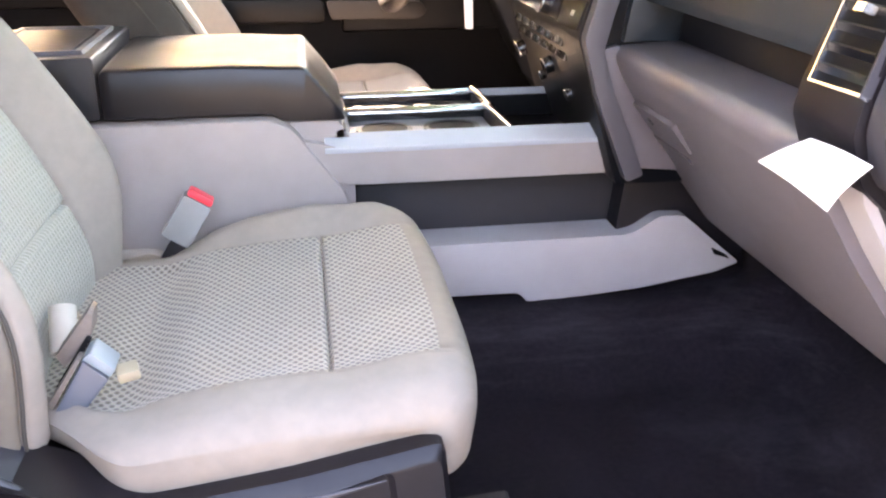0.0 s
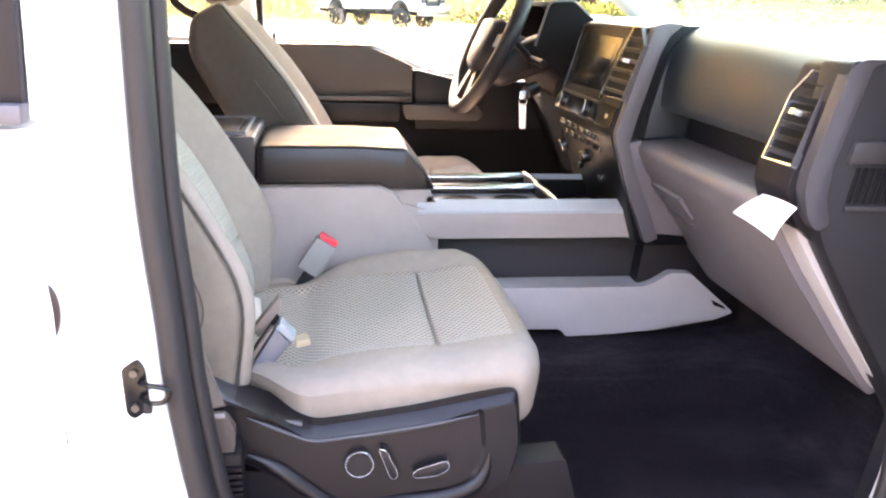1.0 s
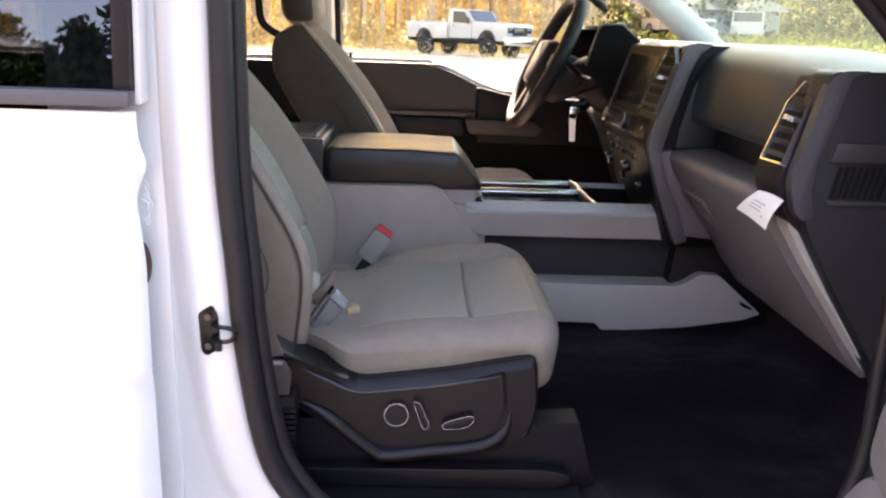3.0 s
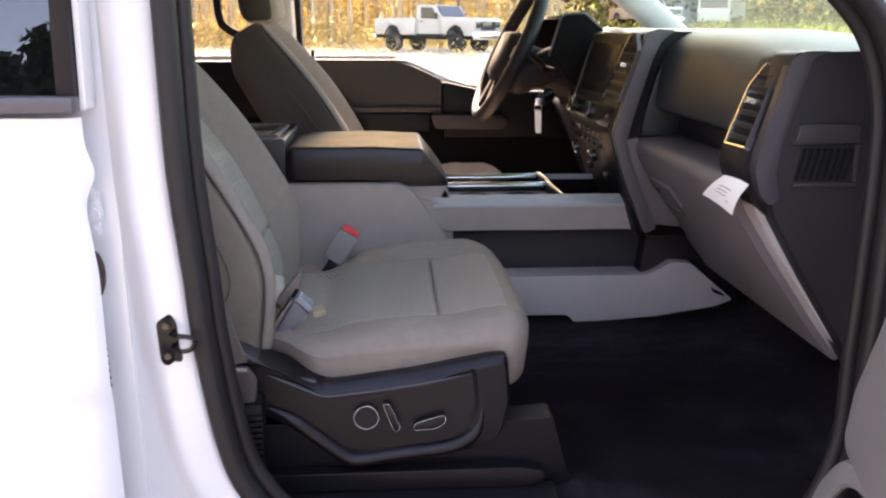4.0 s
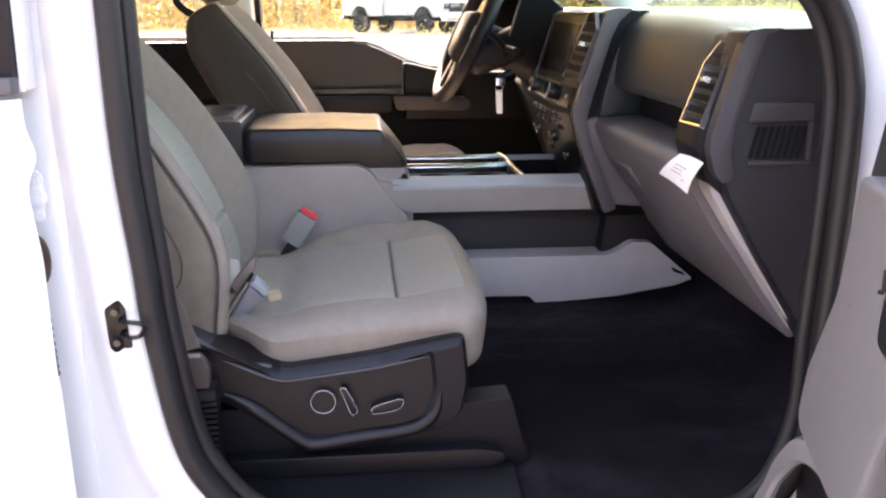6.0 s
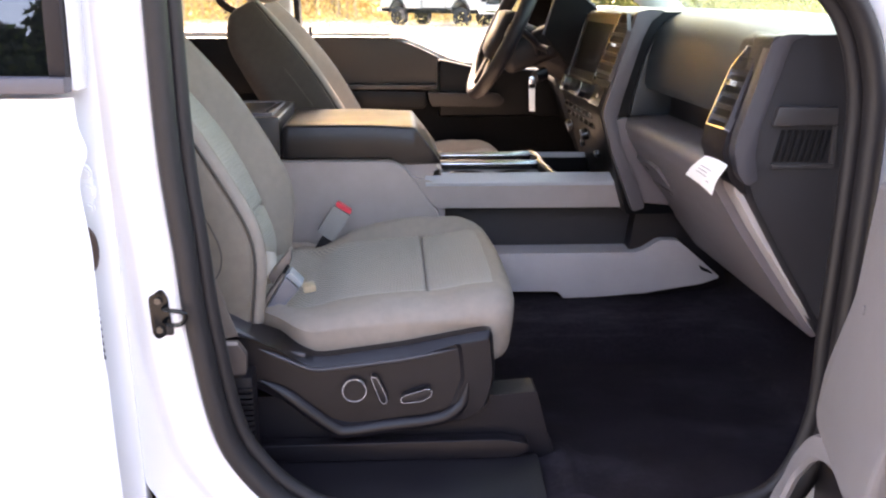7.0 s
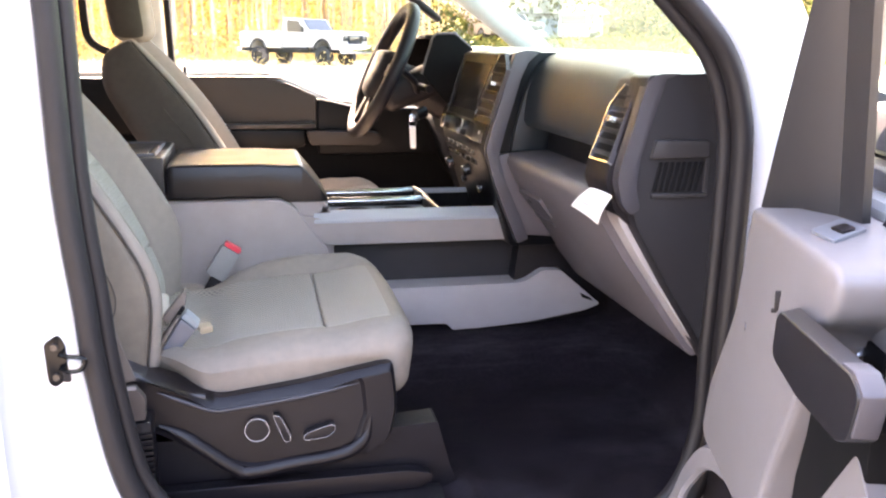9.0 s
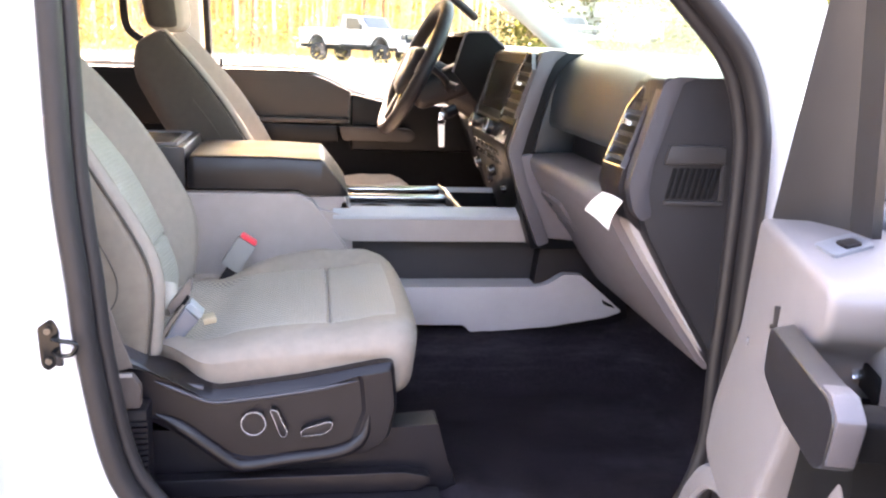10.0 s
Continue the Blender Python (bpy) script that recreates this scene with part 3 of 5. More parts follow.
        a, y = a - crease, y - crease * (1 if y > 0 else -1)
        q = c + nn * a
        return Vector((q.x, y * taper + cy, q.z))

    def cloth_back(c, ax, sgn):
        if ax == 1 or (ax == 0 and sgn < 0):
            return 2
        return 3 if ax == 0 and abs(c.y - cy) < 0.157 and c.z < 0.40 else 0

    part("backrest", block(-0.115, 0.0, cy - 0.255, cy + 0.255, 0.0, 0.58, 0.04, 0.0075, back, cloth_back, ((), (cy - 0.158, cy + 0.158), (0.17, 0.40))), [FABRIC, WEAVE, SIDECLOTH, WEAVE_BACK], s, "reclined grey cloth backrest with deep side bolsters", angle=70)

    def on_side(d, h, edge=-0.2560):
        return back(Vector((d, cy + edge, 0.58 * h)), Vector((0, 0, 0)))

    # dark bead in place of the shadow along the bolster seam
    part("piping", sweep([on_side(-0.0122, 0.03 + 0.03 * k, -0.2428) for k in range(31)], circle(0.0022, 6), up=(0, 1, 0)), SEAM, s, "seam with its groove shadow as a dark line")
    loop = spline([(-0.040, 0.62, 0), (-0.037, 0.48, 0), (-0.036, 0.36, 0), (-0.039, 0.28, 0), (-0.050, 0.225, 0), (-0.070, 0.21, 0), (-0.098, 0.215, 0)], 5)
    part("piping", sweep([on_side(p.x, p.y) for p in loop], circle(0.0012, 6), up=(0, 1, 0)), SEAM, s, "dark stitched pocket seam")
    hem = [(-0.075 + 0.010 * k, -0.2555) for k in range(4)]
    part("piping", sweep([on_side(d, 0.135, e) for d, e in hem], circle(0.0014, 6), up=(0, 0, 1)), SEAM, s, "stitched hem")
    # headrest on two posts
    top, nn = at(1.0)

    def head(p, n):
        k = (p.z - 1.39) / 0.2
        return Vector((p.x - 0.06 * k * 0.4 + 0.012 * math.cos((p.y - cy) / 0.13 * math.pi / 2), cy + (p.y - cy) * (1 - 0.18 * k * k), p.z))

    hx = top.x - 0.025
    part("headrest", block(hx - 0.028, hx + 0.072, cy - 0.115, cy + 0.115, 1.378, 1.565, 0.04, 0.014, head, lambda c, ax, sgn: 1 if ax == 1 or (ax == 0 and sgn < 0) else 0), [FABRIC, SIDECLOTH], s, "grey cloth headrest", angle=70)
    for d in (-0.06, 0.06):
        part("headrest_post", rod((hx + 0.012, cy + d, 1.34), (hx, cy + d, 1.46), 0.007, 10), CHROME, s)
    # black base with its outer side shield
    yo = cy - 0.30
    part("seat_frame", prism([(-0.24, 0.63), (0.20, 0.63), (0.22, 0.80), (-0.22, 0.80)], cy - 0.22, cy + 0.22, 0.01), DARKTRIM, s)
    shield = rounded([(-0.30, 0.905), (-0.185, 0.880), (-0.122, 0.849), (-0.058, 0.823), (0.08, 0.841), (0.222, 0.868), (0.228, 0.80), (0.216, 0.744), (0.186, 0.722), (0.122, 0.711), (-0.010, 0.701), (-0.038, 0.709), (-0.155, 0.784), (-0.20, 0.80), (-0.30, 0.81)], 0.012, 3)
    def inset(x, z, up, low, side):
        return (x - side * smooth01(0.14, 0.225, x) + 0.5 * side * smooth01(-0.05, -0.15, x), z - up * smooth01(0.795, 0.822, z) + low * smooth01(0.795, 0.76, z))

    brow = [(x, z + 0.009 * smooth01(0.80, 0.82, z) * smooth01(-0.17, -0.08, x)) for x, z in shield]
    crest = [inset(x, z, 0.001, 0.003, 0.005) for x, z in shield]
    panel = [inset(x, z, 0.009, 0.016, 0.050) for x, z in shield]
    sunk = [inset(x, z, 0.013, 0.020, 0.056) for x, z in shield]
    part("side_shield", loft([[(x, yo + d, z) for x, z in o3] for o3, d in ((brow, 0.085), (brow, 0.016), (crest, 0.005), (panel, 0.002), (sunk, 0.008))]), CHARCOAL, s, "charcoal plastic side shield", angle=40)
    # raised lip along the foot of the switch panel
    lip = spline([(-0.150, 0, 0.798), (-0.118, 0, 0.780), (-0.075, 0, 0.745), (-0.034, 0, 0.713), (-0.012, 0, 0.707), (0.055, 0, 0.716), (0.122, 0, 0.724), (0.155, 0, 0.735), (0.176, 0, 0.757), (0.183, 0, 0.790)], 5)
    part("shield_rim", sweep([(p.x, yo + 0.004, p.z) for p in lip], [(-0.011, 0.0), (-0.008, 0.006), (0.001, 0.009), (0.008, 0.007), (0.011, 0.0), (0.0, -0.006)], up=(0, -1, 0), scale=lambda t: 0.2 + 0.8 * min(1, 7 * t, 6 * (1 - t))), CHARCOAL, s, angle=60)
    part("recliner_cover", prism(rounded([(-0.36, 0.928), (-0.24, 0.918), (-0.195, 0.892), (-0.160, 0.866), (-0.110, 0.846), (-0.075, 0.838), (-0.13, 0.815), (-0.34, 0.82)], 0.016, 4), yo + 0.012, yo + 0.075, 0.008, 3), FLANK, s)
    # paler bead that draws the sky highlight along the cover's upper edge
    edge = spline([(-0.30, 0, 0.920), (-0.24, 0, 0.914), (-0.197, 0, 0.889), (-0.160, 0, 0.863), (-0.110, 0, 0.843), (-0.078, 0, 0.836)], 5)
    part("cover_edge", sweep([(p.x, yo + 0.016, p.z) for p in edge], circle(0.0055, 8), up=(0, -1, 0)), FLANK, s, angle=60)
    # paler bead as a highlight line along the panel's crest
    ridge = spline([(-0.150, 0, 0.853), (-0.110, 0, 0.835), (-0.066, 0, 0.817), (-0.02, 0, 0.8195), (0.08, 0, 0.832), (0.165, 0, 0.848)], 5)
    part("crest_highlight", sweep([(p.x, yo + 0.0035, p.z) for p in ridge], circle(0.0038, 8), up=(0, -1, 0), scale=lambda t: 0.2 + 0.8 * min(1, 8 * t, 8 * (1 - t))), FLANK, s, angle=60)
    # power switches with bright rims
    knob = part("round_switch", moved(rod((0, -0.004, 0), (0, 0.014, 0), 0.0172, 28), Matrix.Translation((-0.0, yo - 0.002, 0.783))), CHARCOAL, s)
    part("rim", sweep([(0.0190 * math.cos(2 * math.pi * i / 32), yo - 0.006, 0.783 + 0.0190 * math.sin(2 * math.pi * i / 32)) for i in range(32)], circle(0.0008, 6), True, up=(0, 1, 0)), CHROME, knob)
    for nm, pts in (("tilt_switch", [(0.026, 0.803), (0.036, 0.801), (0.053, 0.764), (0.049, 0.756), (0.042, 0.759)]), ("slide_switch", [(0.073, 0.764), (0.080, 0.770), (0.117, 0.781), (0.124, 0.778), (0.122, 0.768), (0.108, 0.760), (0.076, 0.757)])):
        o2 = rounded([(x, z + 0.004) for x, z in pts], 0.004, 3)
        sw = part(nm, prism(o2, yo - 0.010, yo + 0.012, 0.003, 2), CHARCOAL, s)
        part("rim", sweep([(x, yo - 0.009, z) for x, z in o2], circle(0.0008, 6), True, up=(0, 1, 0)), CHROME, sw)
    return s


passenger_seat = seat(0, -0.505)
driver_seat = copy_thing(passenger_seat, pose(0.13, 0.97, 0.0))
for ob in driver_seat.children:
    if ob.name.startswith("cushion"):
        ob.location.z += 0.022
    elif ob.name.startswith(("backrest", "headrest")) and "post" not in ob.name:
        # side cloth darkened here to hold the shade towards the console
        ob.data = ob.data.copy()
        ob.data.materials[2 if ob.name.startswith("backrest") else 1] = SHADEDCLOTH
tagged(passenger_seat, "grey cloth passenger bucket seat with power switches, empty")
tagged(driver_seat, "grey cloth driver bucket seat behind the steering wheel")

# ---- console ----
console = thing("center_console", "grey and black flow-through centre console with padded armrest", "console")
part("lower_box", prism(rounded([(-0.42, 1.043), (0.062, 1.045), (0.090, 1.030), (0.163, 0.930), (0.20, 0.80), (0.20, 0.64), (-0.42, 0.64)], 0.012, 4), -0.178, 0.178, 0.006, 3), GREY, console, "warm grey console side panel")


def armrest_lid():
    """A padded lid: upright sides, a seam, a nearly flat top, and a front that slopes down over the box."""
    rings = []
    for k in range(61):
        x = -0.178 + 0.346 * k / 60
        side = 1.122 - 0.004 * smooth01(0.0, 0.10, x) - 0.075 * max(0.0, (x - 0.108) / 0.060) ** 1.15 * smooth01(0.096, 0.125, x) - 0.008 * smooth01(-0.170, -0.178, x)
        crown = 0.003 * (1 - 0.6 * smooth01(0.09, 0.15, x)) * (1 - smooth01(-0.166, -0.178, x) * 0.5)
        low = 1.048 - 0.013 * smooth01(0.055, 0.085, x)
        w = 0.160 - 0.004 * smooth01(-0.168, -0.178, x) - 0.006 * smooth01(0.155, 0.168, x)
        side = max(side, low + 0.006)
        ring = [(-w + 0.008, low), (-w + 0.002, low + 0.003), (-w, low + (side - low) * 0.4), (-w + 0.0005, side - 0.0045), (-w + 0.0025, side - 0.0015), (-w + 0.0055, side)]
        ring += [(-w + 0.009 + 2 * (w - 0.009) * q / 16, side + 0.001 + crown * (1 - abs(2 * q / 16 - 1) ** 4)) for q in range(17)]
        ring += [(-a, b) for a, b in ring[5::-1]]
        rings.append([(x, a, b) for a, b in ring])
    return part("armrest_lid", loft(rings), LIDTOP, console, "dark padded vinyl armrest lid", angle=40)


armrest_lid()
part("neck", prism(rounded([(0.05, 1.044), (0.155, 1.040), (0.18, 1.0), (0.18, 0.90), (0.05, 0.90)], 0.006, 3), -0.150, 0.150, 0.006, 3), GREY, console)
part("console_rear", prism(rounded([(-0.45, 1.05), (-0.45, 1.125), (-0.43, 1.138), (-0.182, 1.14), (-0.182, 1.05)], 0.006, 3), -0.158, 0.158, 0.010, 3), VINYL, console)
part("rear_cup_well", box(-0.36, -0.22, -0.11, 0.11, 1.139, 1.144, 0.003), DARKTRIM, console)
for ya, yb in ((-0.168, -0.139), (0.139, 0.168)):
    part("tray_side", prism(rounded([(0.10, 1.01), (0.16, 0.996), (0.58, 0.994), (0.612, 0.937), (0.17, 0.937), (0.12, 0.955)], 0.008, 3), ya, yb, 0.006, 3), GREY, console, "grey console tray side")
part("tray_floor", prism(rounded([(0.12, 0.962), (0.59, 0.962), (0.61, 0.932), (0.17, 0.932)], 0.004, 2), -0.141, 0.141, 0.003), DARKTRIM, console)
part("tray_end", box(0.412, 0.426, -0.138, 0.138, 0.96, 1.012, 0.003), DARKTRIM, console)
part("tray_end", box(0.150, 0.166, -0.130, 0.130, 0.96, 1.004, 0.003), DARKTRIM, console)
part("tray_end", box(0.570, 0.590, -0.138, 0.138, 0.96, 1.004, 0.003), DARKTRIM, console)
part("cup_divider", box(0.165, 0.412, 0.011, 0.021, 0.96, 1.004, 0.002), DARKTRIM, console)
for y in (-0.168, 0.145):
    o, i = (y - 0.002, y + 0.026) if y < 0 else (y + 0.025, y - 0.003)
    part("edge_trim", prism([(o, 0.988), (o, 0.996), (i, 1.0135), (i, 0.988)], 0.136, 0.578, 0.002, 2, axis="x"), CHAMFER, console, "pale satin grey chamfered edge")


def cup_frame(y0, y1, floor_mat, bar):
    b = part("cup_holder", box(0.172, 0.41, y0, y1, 0.955, 0.994, 0.003), floor_mat, console, "cup holder insert")
    part("chrome_bar", prism(rounded([(y1 - bar, 1.006), (y1 - bar + 0.002, 1.012), (y1 - bar + 0.006, 1.017), (y1 - 0.004, 1.017), (y1, 1.012), (y1, 1.004)], 0.003, 3), 0.168, 0.414, 0.002, 2, axis="x"), CUPCHROME, b, "broad chrome frame bar")
    part("chrome_bar", sweep([(0.412, y1 - 0.004, 1.016), (0.420, (y0 + y1) / 2, 1.014), (0.428, y0, 1.008)], circle(0.0050, 12), up=(0, 0, 1)), CUPCHROME, b, "chrome end bar")
    part("frame_wall", box(0.170, 0.412, y1 - 0.006, y1, 0.965, 1.006, 0.001), BLACKGLOSS, b)
    for x in (0.235, 0.345):
        ym = (y0 + y1) / 2
        part("cup_ring", sweep([(x + 0.042 * math.cos(2 * math.pi * i / 28), ym + min(0.042, (y1 - y0) / 2 - 0.01) * math.sin(2 * math.pi * i / 28), 0.997) for i in range(28)], [(-0.003, -0.03), (0.003, -0.03), (0.004, 0.0), (-0.004, 0.0)], True, up=(0, 0, 1)), CHARCOAL, b)
        part("cup_well", moved(rod((0, 0, 0), (0, 0, 0.0015), 0.039, 24), Matrix.Translation((x, ym, 0.9945))), DARKFACE, b)


cup_frame(-0.137, 0.010, PLATE, 0.015)
cup_frame(0.022, 0.136, SHELFGREY, 0.011)
part("end_strip", prism(rounded([(0.152, 1.0), (0.152, 1.019), (0.158, 1.023), (0.170, 1.022), (0.170, 1.0)], 0.003, 2), -0.150, 0.140, 0.003, 2), DARKTRIM, console, "dark end strip")
part("bin_liner", box(0.428, 0.568, 0.130, 0.1385, 0.963, 1.001, 0.002), DARKFACE, console)
part("rear_tray_rim", sweep([(-0.345, -0.125, 1.143), (-0.205, -0.125, 1.143), (-0.205, 0.125, 1.143), (-0.345, 0.125, 1.143)], [(-0.006, -0.004), (0.006, -0.004), (0.004, 0.003), (-0.004, 0.003)], True, up=(0, 0, 1)), FLANKLIGHT, console)
part("open_shelf", box(0.16, 0.70, -0.10, 0.10, 0.80, 0.93, 0.004), SHELFGREY, console)
part("tunnel_cover", prism(rounded([(0.58, 0.64), (0.62, 0.95), (0.80, 0.95), (0.86, 0.64)], 0.01, 3), -0.150, 0.19, 0.006), DARKTRIM, console)
part("lower_rail", prism(rounded([(0.20, 0.833), (0.612, 0.833), (0.632, 0.839), (0.668, 0.862), (0.712, 0.860), (0.80, 0.784), (0.815, 0.772), (0.775, 0.757), (0.64, 0.736), (0.455, 0.722), (0.437, 0.742), (0.20, 0.745)], 0.008, 3), -0.178, 0.178, 0.01, 3), LIGHTGREY, console, "light grey lower console rail")

# near-black plate on the rail's face, shade of the gap in its colour
part("rail_slot", prism(rounded([(0.762, 0.802), (0.790, 0.788), (0.796, 0.780), (0.768, 0.790)], 0.002, 2), -0.181, -0.176, 0.001), DARKFACE, console)

# ---- dashboard ----
dash = thing("dashboard", "dark grey dashboard with glove box and bright-rimmed vents", "dashboard")


ROLL = [(p.x, p.z) for p in spline([(0.98, 0, 1.348), (0.82, 0, 1.368), (0.72, 0, 1.370), (0.672, 0, 1.362), (0.642, 0, 1.346), (0.622, 0, 1.324), (0.608, 0, 1.290), (0.601, 0, 1.250), (0.599, 0, 1.218)], 5)]
pad_section = [(1.15, 1.28)] + ROLL + [(0.604, 1.208), (0.616, 1.204), (0.70, 1.204), (0.75, 1.28)]
part("upper_pad", loft([[(x, y, z - 0.026 * smooth01(-0.45, -0.87, y) * smooth01(1.22, 1.33, z)) for x, z in pad_section] for y in (-0.868, -0.83, -0.79, -0.74, -0.68, -0.62, -0.55, -0.48, -0.40, -0.225)]), PAD, dash, "dark soft dash pad rolled down to the face", angle=30)
part("upper_pad", prism([(1.15, 1.28)] + ROLL[:22] + [(0.70, 1.30), (0.75, 1.28)], -0.221, 0.86, 0.0), PAD, dash, "dark soft upper dash pad", angle=30)
part("recess", prism([(0.69, 1.21), (0.66, 1.20), (0.655, 1.145), (0.70, 1.12), (0.75, 1.12), (0.75, 1.21)], -0.80, -0.19, 0.004), DARKTRIM, dash)
glove = part("glove_box", prism(rounded([(0.665, 1.152), (0.574, 1.145), (0.564, 1.138), (0.562, 1.126), (0.574, 1.098), (0.617, 1.03), (0.70, 0.915), (0.742, 0.860), (0.755, 0.847), (0.768, 0.852), (0.775, 0.88), (0.73, 1.0)], 0.006, 3), -0.775, -0.185, 0.005, 3), SHADEDGREY, dash, "grey glove box lid")
part("side_rim", prism(rounded([(0.622, 1.146), (0.592, 1.143), (0.580, 1.128), (0.586, 1.104), (0.624, 1.043), (0.706, 0.925), (0.748, 0.868), (0.760, 0.858), (0.770, 0.870), (0.70, 1.005), (0.655, 1.085)], 0.006, 3), -0.826, -0.777, 0.005, 3), LIGHTGREY, dash, "light grey end rim")
part("end_cap", prism(rounded([(0.605, 1.340), (0.72, 1.342), (0.83, 1.316), (0.86, 0.60), (0.72, 0.60), (0.77, 0.83), (0.66, 1.0), (0.60, 1.10), (0.575, 1.17), (0.583, 1.22)], 0.01, 3), -0.87, -0.80, 0.006), ENDGREY, dash, "dark grey dash end cap")
FASCIA = [(0.68, 1.364), (0.60, 1.366), (0.570, 1.360), (0.509, 1.158), (0.511, 1.146), (0.533, 1.075), (0.578, 0.93)]
part("center_fascia", prism(rounded(FASCIA + [(0.75, 0.93), (0.75, 1.30)], 0.006, 3), -0.208, 0.235, 0.006), STACKBLACK, dash, "dark centre stack")
part("stack_flank", prism(rounded([(0.632, 1.368), (0.598, 1.370), (0.574, 1.364), (0.512, 1.158), (0.514, 1.145), (0.534, 1.075), (0.588, 0.940), (0.614, 0.950), (0.590, 1.010), (0.557, 1.085), (0.541, 1.140), (0.553, 1.190), (0.588, 1.310), (0.604, 1.345)], 0.006, 3), -0.232, -0.204, 0.006), FLANKLIGHT, dash, "grey stack flank")
part("filler_panel", prism([(0.572, 1.15), (0.580, 1.20), (0.600, 1.275), (0.618, 1.318), (0.640, 1.346), (0.675, 1.364), (0.72, 1.366), (0.72, 1.15)], -0.2235, -0.206, 0.003), PAD, dash, "dark soft filler beside the stack")
part("glove_cheek", prism([(0.548, 1.142), (0.568, 1.146), (0.578, 1.098), (0.621, 1.03), (0.676, 0.952), (0.608, 0.958), (0.580, 1.01), (0.546, 1.085), (0.536, 1.135)], -0.222, -0.200, 0.003), SHADEDGREY, dash, "grey cheek beside the glove box")


def vent(name, base, UP, outline):
    """An air vent on the raked face; base is its lower inner corner, the outline runs across and up from there."""
    base = Vector(base)
    UP = Vector(UP).normalized()
    OUT = Vector((-UP.z, 0, UP.x))
    Y = Vector((0, -1, 0))

    def P(a, b, d=0.0):
        return base + Y * a + UP * b + OUT * d

    def span(b):
        xs = []
        for k in range(len(outline)):
            (a0, b0), (a1, b1) = outline[k], outline[(k + 1) % len(outline)]
            if (b0 - b) * (b1 - b) < 0:
                xs.append(a0 + (a1 - a0) * (b - b0) / (b1 - b0))
        return min(xs) + 0.003, max(xs) - 0.003

    h = max(b for a, b in outline)
    v = part(name, loft([[P(a, b, -0.002) for a, b in outline], [P(a, b, 0.002) for a, b in outline]]), DARKFACE, dash, "black louvred air vent with a chrome rim")
    # one rim in two materials: the side with little reflection is coloured dark
    bright = [P(*p) for p in outline[3:] + outline[:2]]
    dull = [P(*p) for p in outline[1:4]]
    part("chrome_rim", sweep(bright, [(-0.0028, -0.003), (0.0028, -0.003), (0.0016, 0.007), (-0.0016, 0.007)], up=tuple(OUT)), CHROME, v, "chrome rim")
    part("dim_rim", sweep(dull, [(-0.0022, -0.003), (0.0022, -0.003), (0.0012, 0.006), (-0.0012, 0.006)], up=tuple(OUT)), FLANK, v, "dim side of the chrome rim, darkened in its colour")
    for i in range(6):
        b = h * (0.11 + 0.145 * i)
        ends = span(b)
        part("slat", loft([[P(a, b - 0.004, 0.002), P(a, b + 0.002, 0.007), P(a, b + 0.004, 0.0065), P(a, b - 0.002, 0.0015)] for a in ends]), STACKBLACK, v)
    a0, a1 = span(h * 0.55)
    m = (a0 + a1) / 2
    tab = [(m - 0.009, 0.006), (m + 0.013, 0.006), (m + 0.011, 0.017), (m - 0.006, 0.015)]
    part("tab", loft([[P(a, h * 0.52 + 0.005, d) for a, d in tab], [P(a, h * 0.52 - 0.003, d) for a, d in tab]]), CHROME, v, "chrome vent tab")
    return v


part("vent_pod", prism(rounded([(0.66, 1.34), (0.628, 1.342), (0.612, 1.33), (0.562, 1.200), (0.556, 1.17), (0.572, 1.125), (0.60, 1.10), (0.75, 1.10), (0.75, 1.33)], 0.006, 3), -0.84, -0.738, 0.005), DARKTRIM, dash)
part("end_flank", prism(rounded([(0.66, 1.342), (0.622, 1.342), (0.604, 1.330), (0.566, 1.198), (0.563, 1.175), (0.572, 1.140), (0.586, 1.123), (0.602, 1.132), (0.594, 1.168), (0.598, 1.21), (0.634, 1.333)], 0.006, 3), -0.872, -0.846, 0.005), FLANK, dash, "grey flank of the vent pod")
vent("side_vent", (0.561, -0.762, 1.200), (0.066, 0, 0.155), [(0, 0), (0.079, 0.002), (0.058, 0.130), (0.014, 0.130), (-0.012, 0.094)])
vent("center_vent", (0.5255, -0.082, 1.219), (0.30, 0, 1), [(0, 0), (0.138, 0.004), (0.158, 0.112), (0.106, 0.146), (0.064, 0.146)])


def on_stack(y, z, d=0.0):
    """A point on the raked upper face of the centre stack, d proud of it."""
    return Vector((0.5275 + 0.30 * (z - 1.22) - 0.958 * d, y, z + 0.287 * d))


def stack_plate(name, corners, d0, d1, mat, parent, label=""):
    return part(name, loft([[on_stack(y, z, d) for y, z in corners] for d in (d0, d1)]), mat, parent, label)


display = stack_plate("display", [(0.222, 1.206), (-0.070, 1.212), (-0.135, 1.352), (0.226, 1.352)], -0.004, 0.004, STACKBLACK, dash, "dark satin display surround")
stack_plate("screen_surround", [(0.175, 1.222), (-0.066, 1.226), (-0.098, 1.334), (0.185, 1.336)], 0.003, 0.0055, BLACKGLOSS, display)
stack_plate("screen", [(0.135, 1.238), (-0.052, 1.241), (-0.072, 1.322), (0.150, 1.323)], 0.005, 0.0065, SCREEN, display, "dark glass touch screen")
for z in (1.248, 1.272, 1.296, 1.320):
    stack_plate("screen_key", [(0.205, z), (0.188, z), (0.188, z + 0.015), (0.206, z + 0.015)], 0.003, 0.006, CHARCOAL, display)
stack_plate("audio_panel", [(0.215, 1.164), (-0.085, 1.166), (-0.078, 1.200), (0.218, 1.198)], -0.003, 0.004, BLACKGLOSS, dash, "gloss black audio control panel")
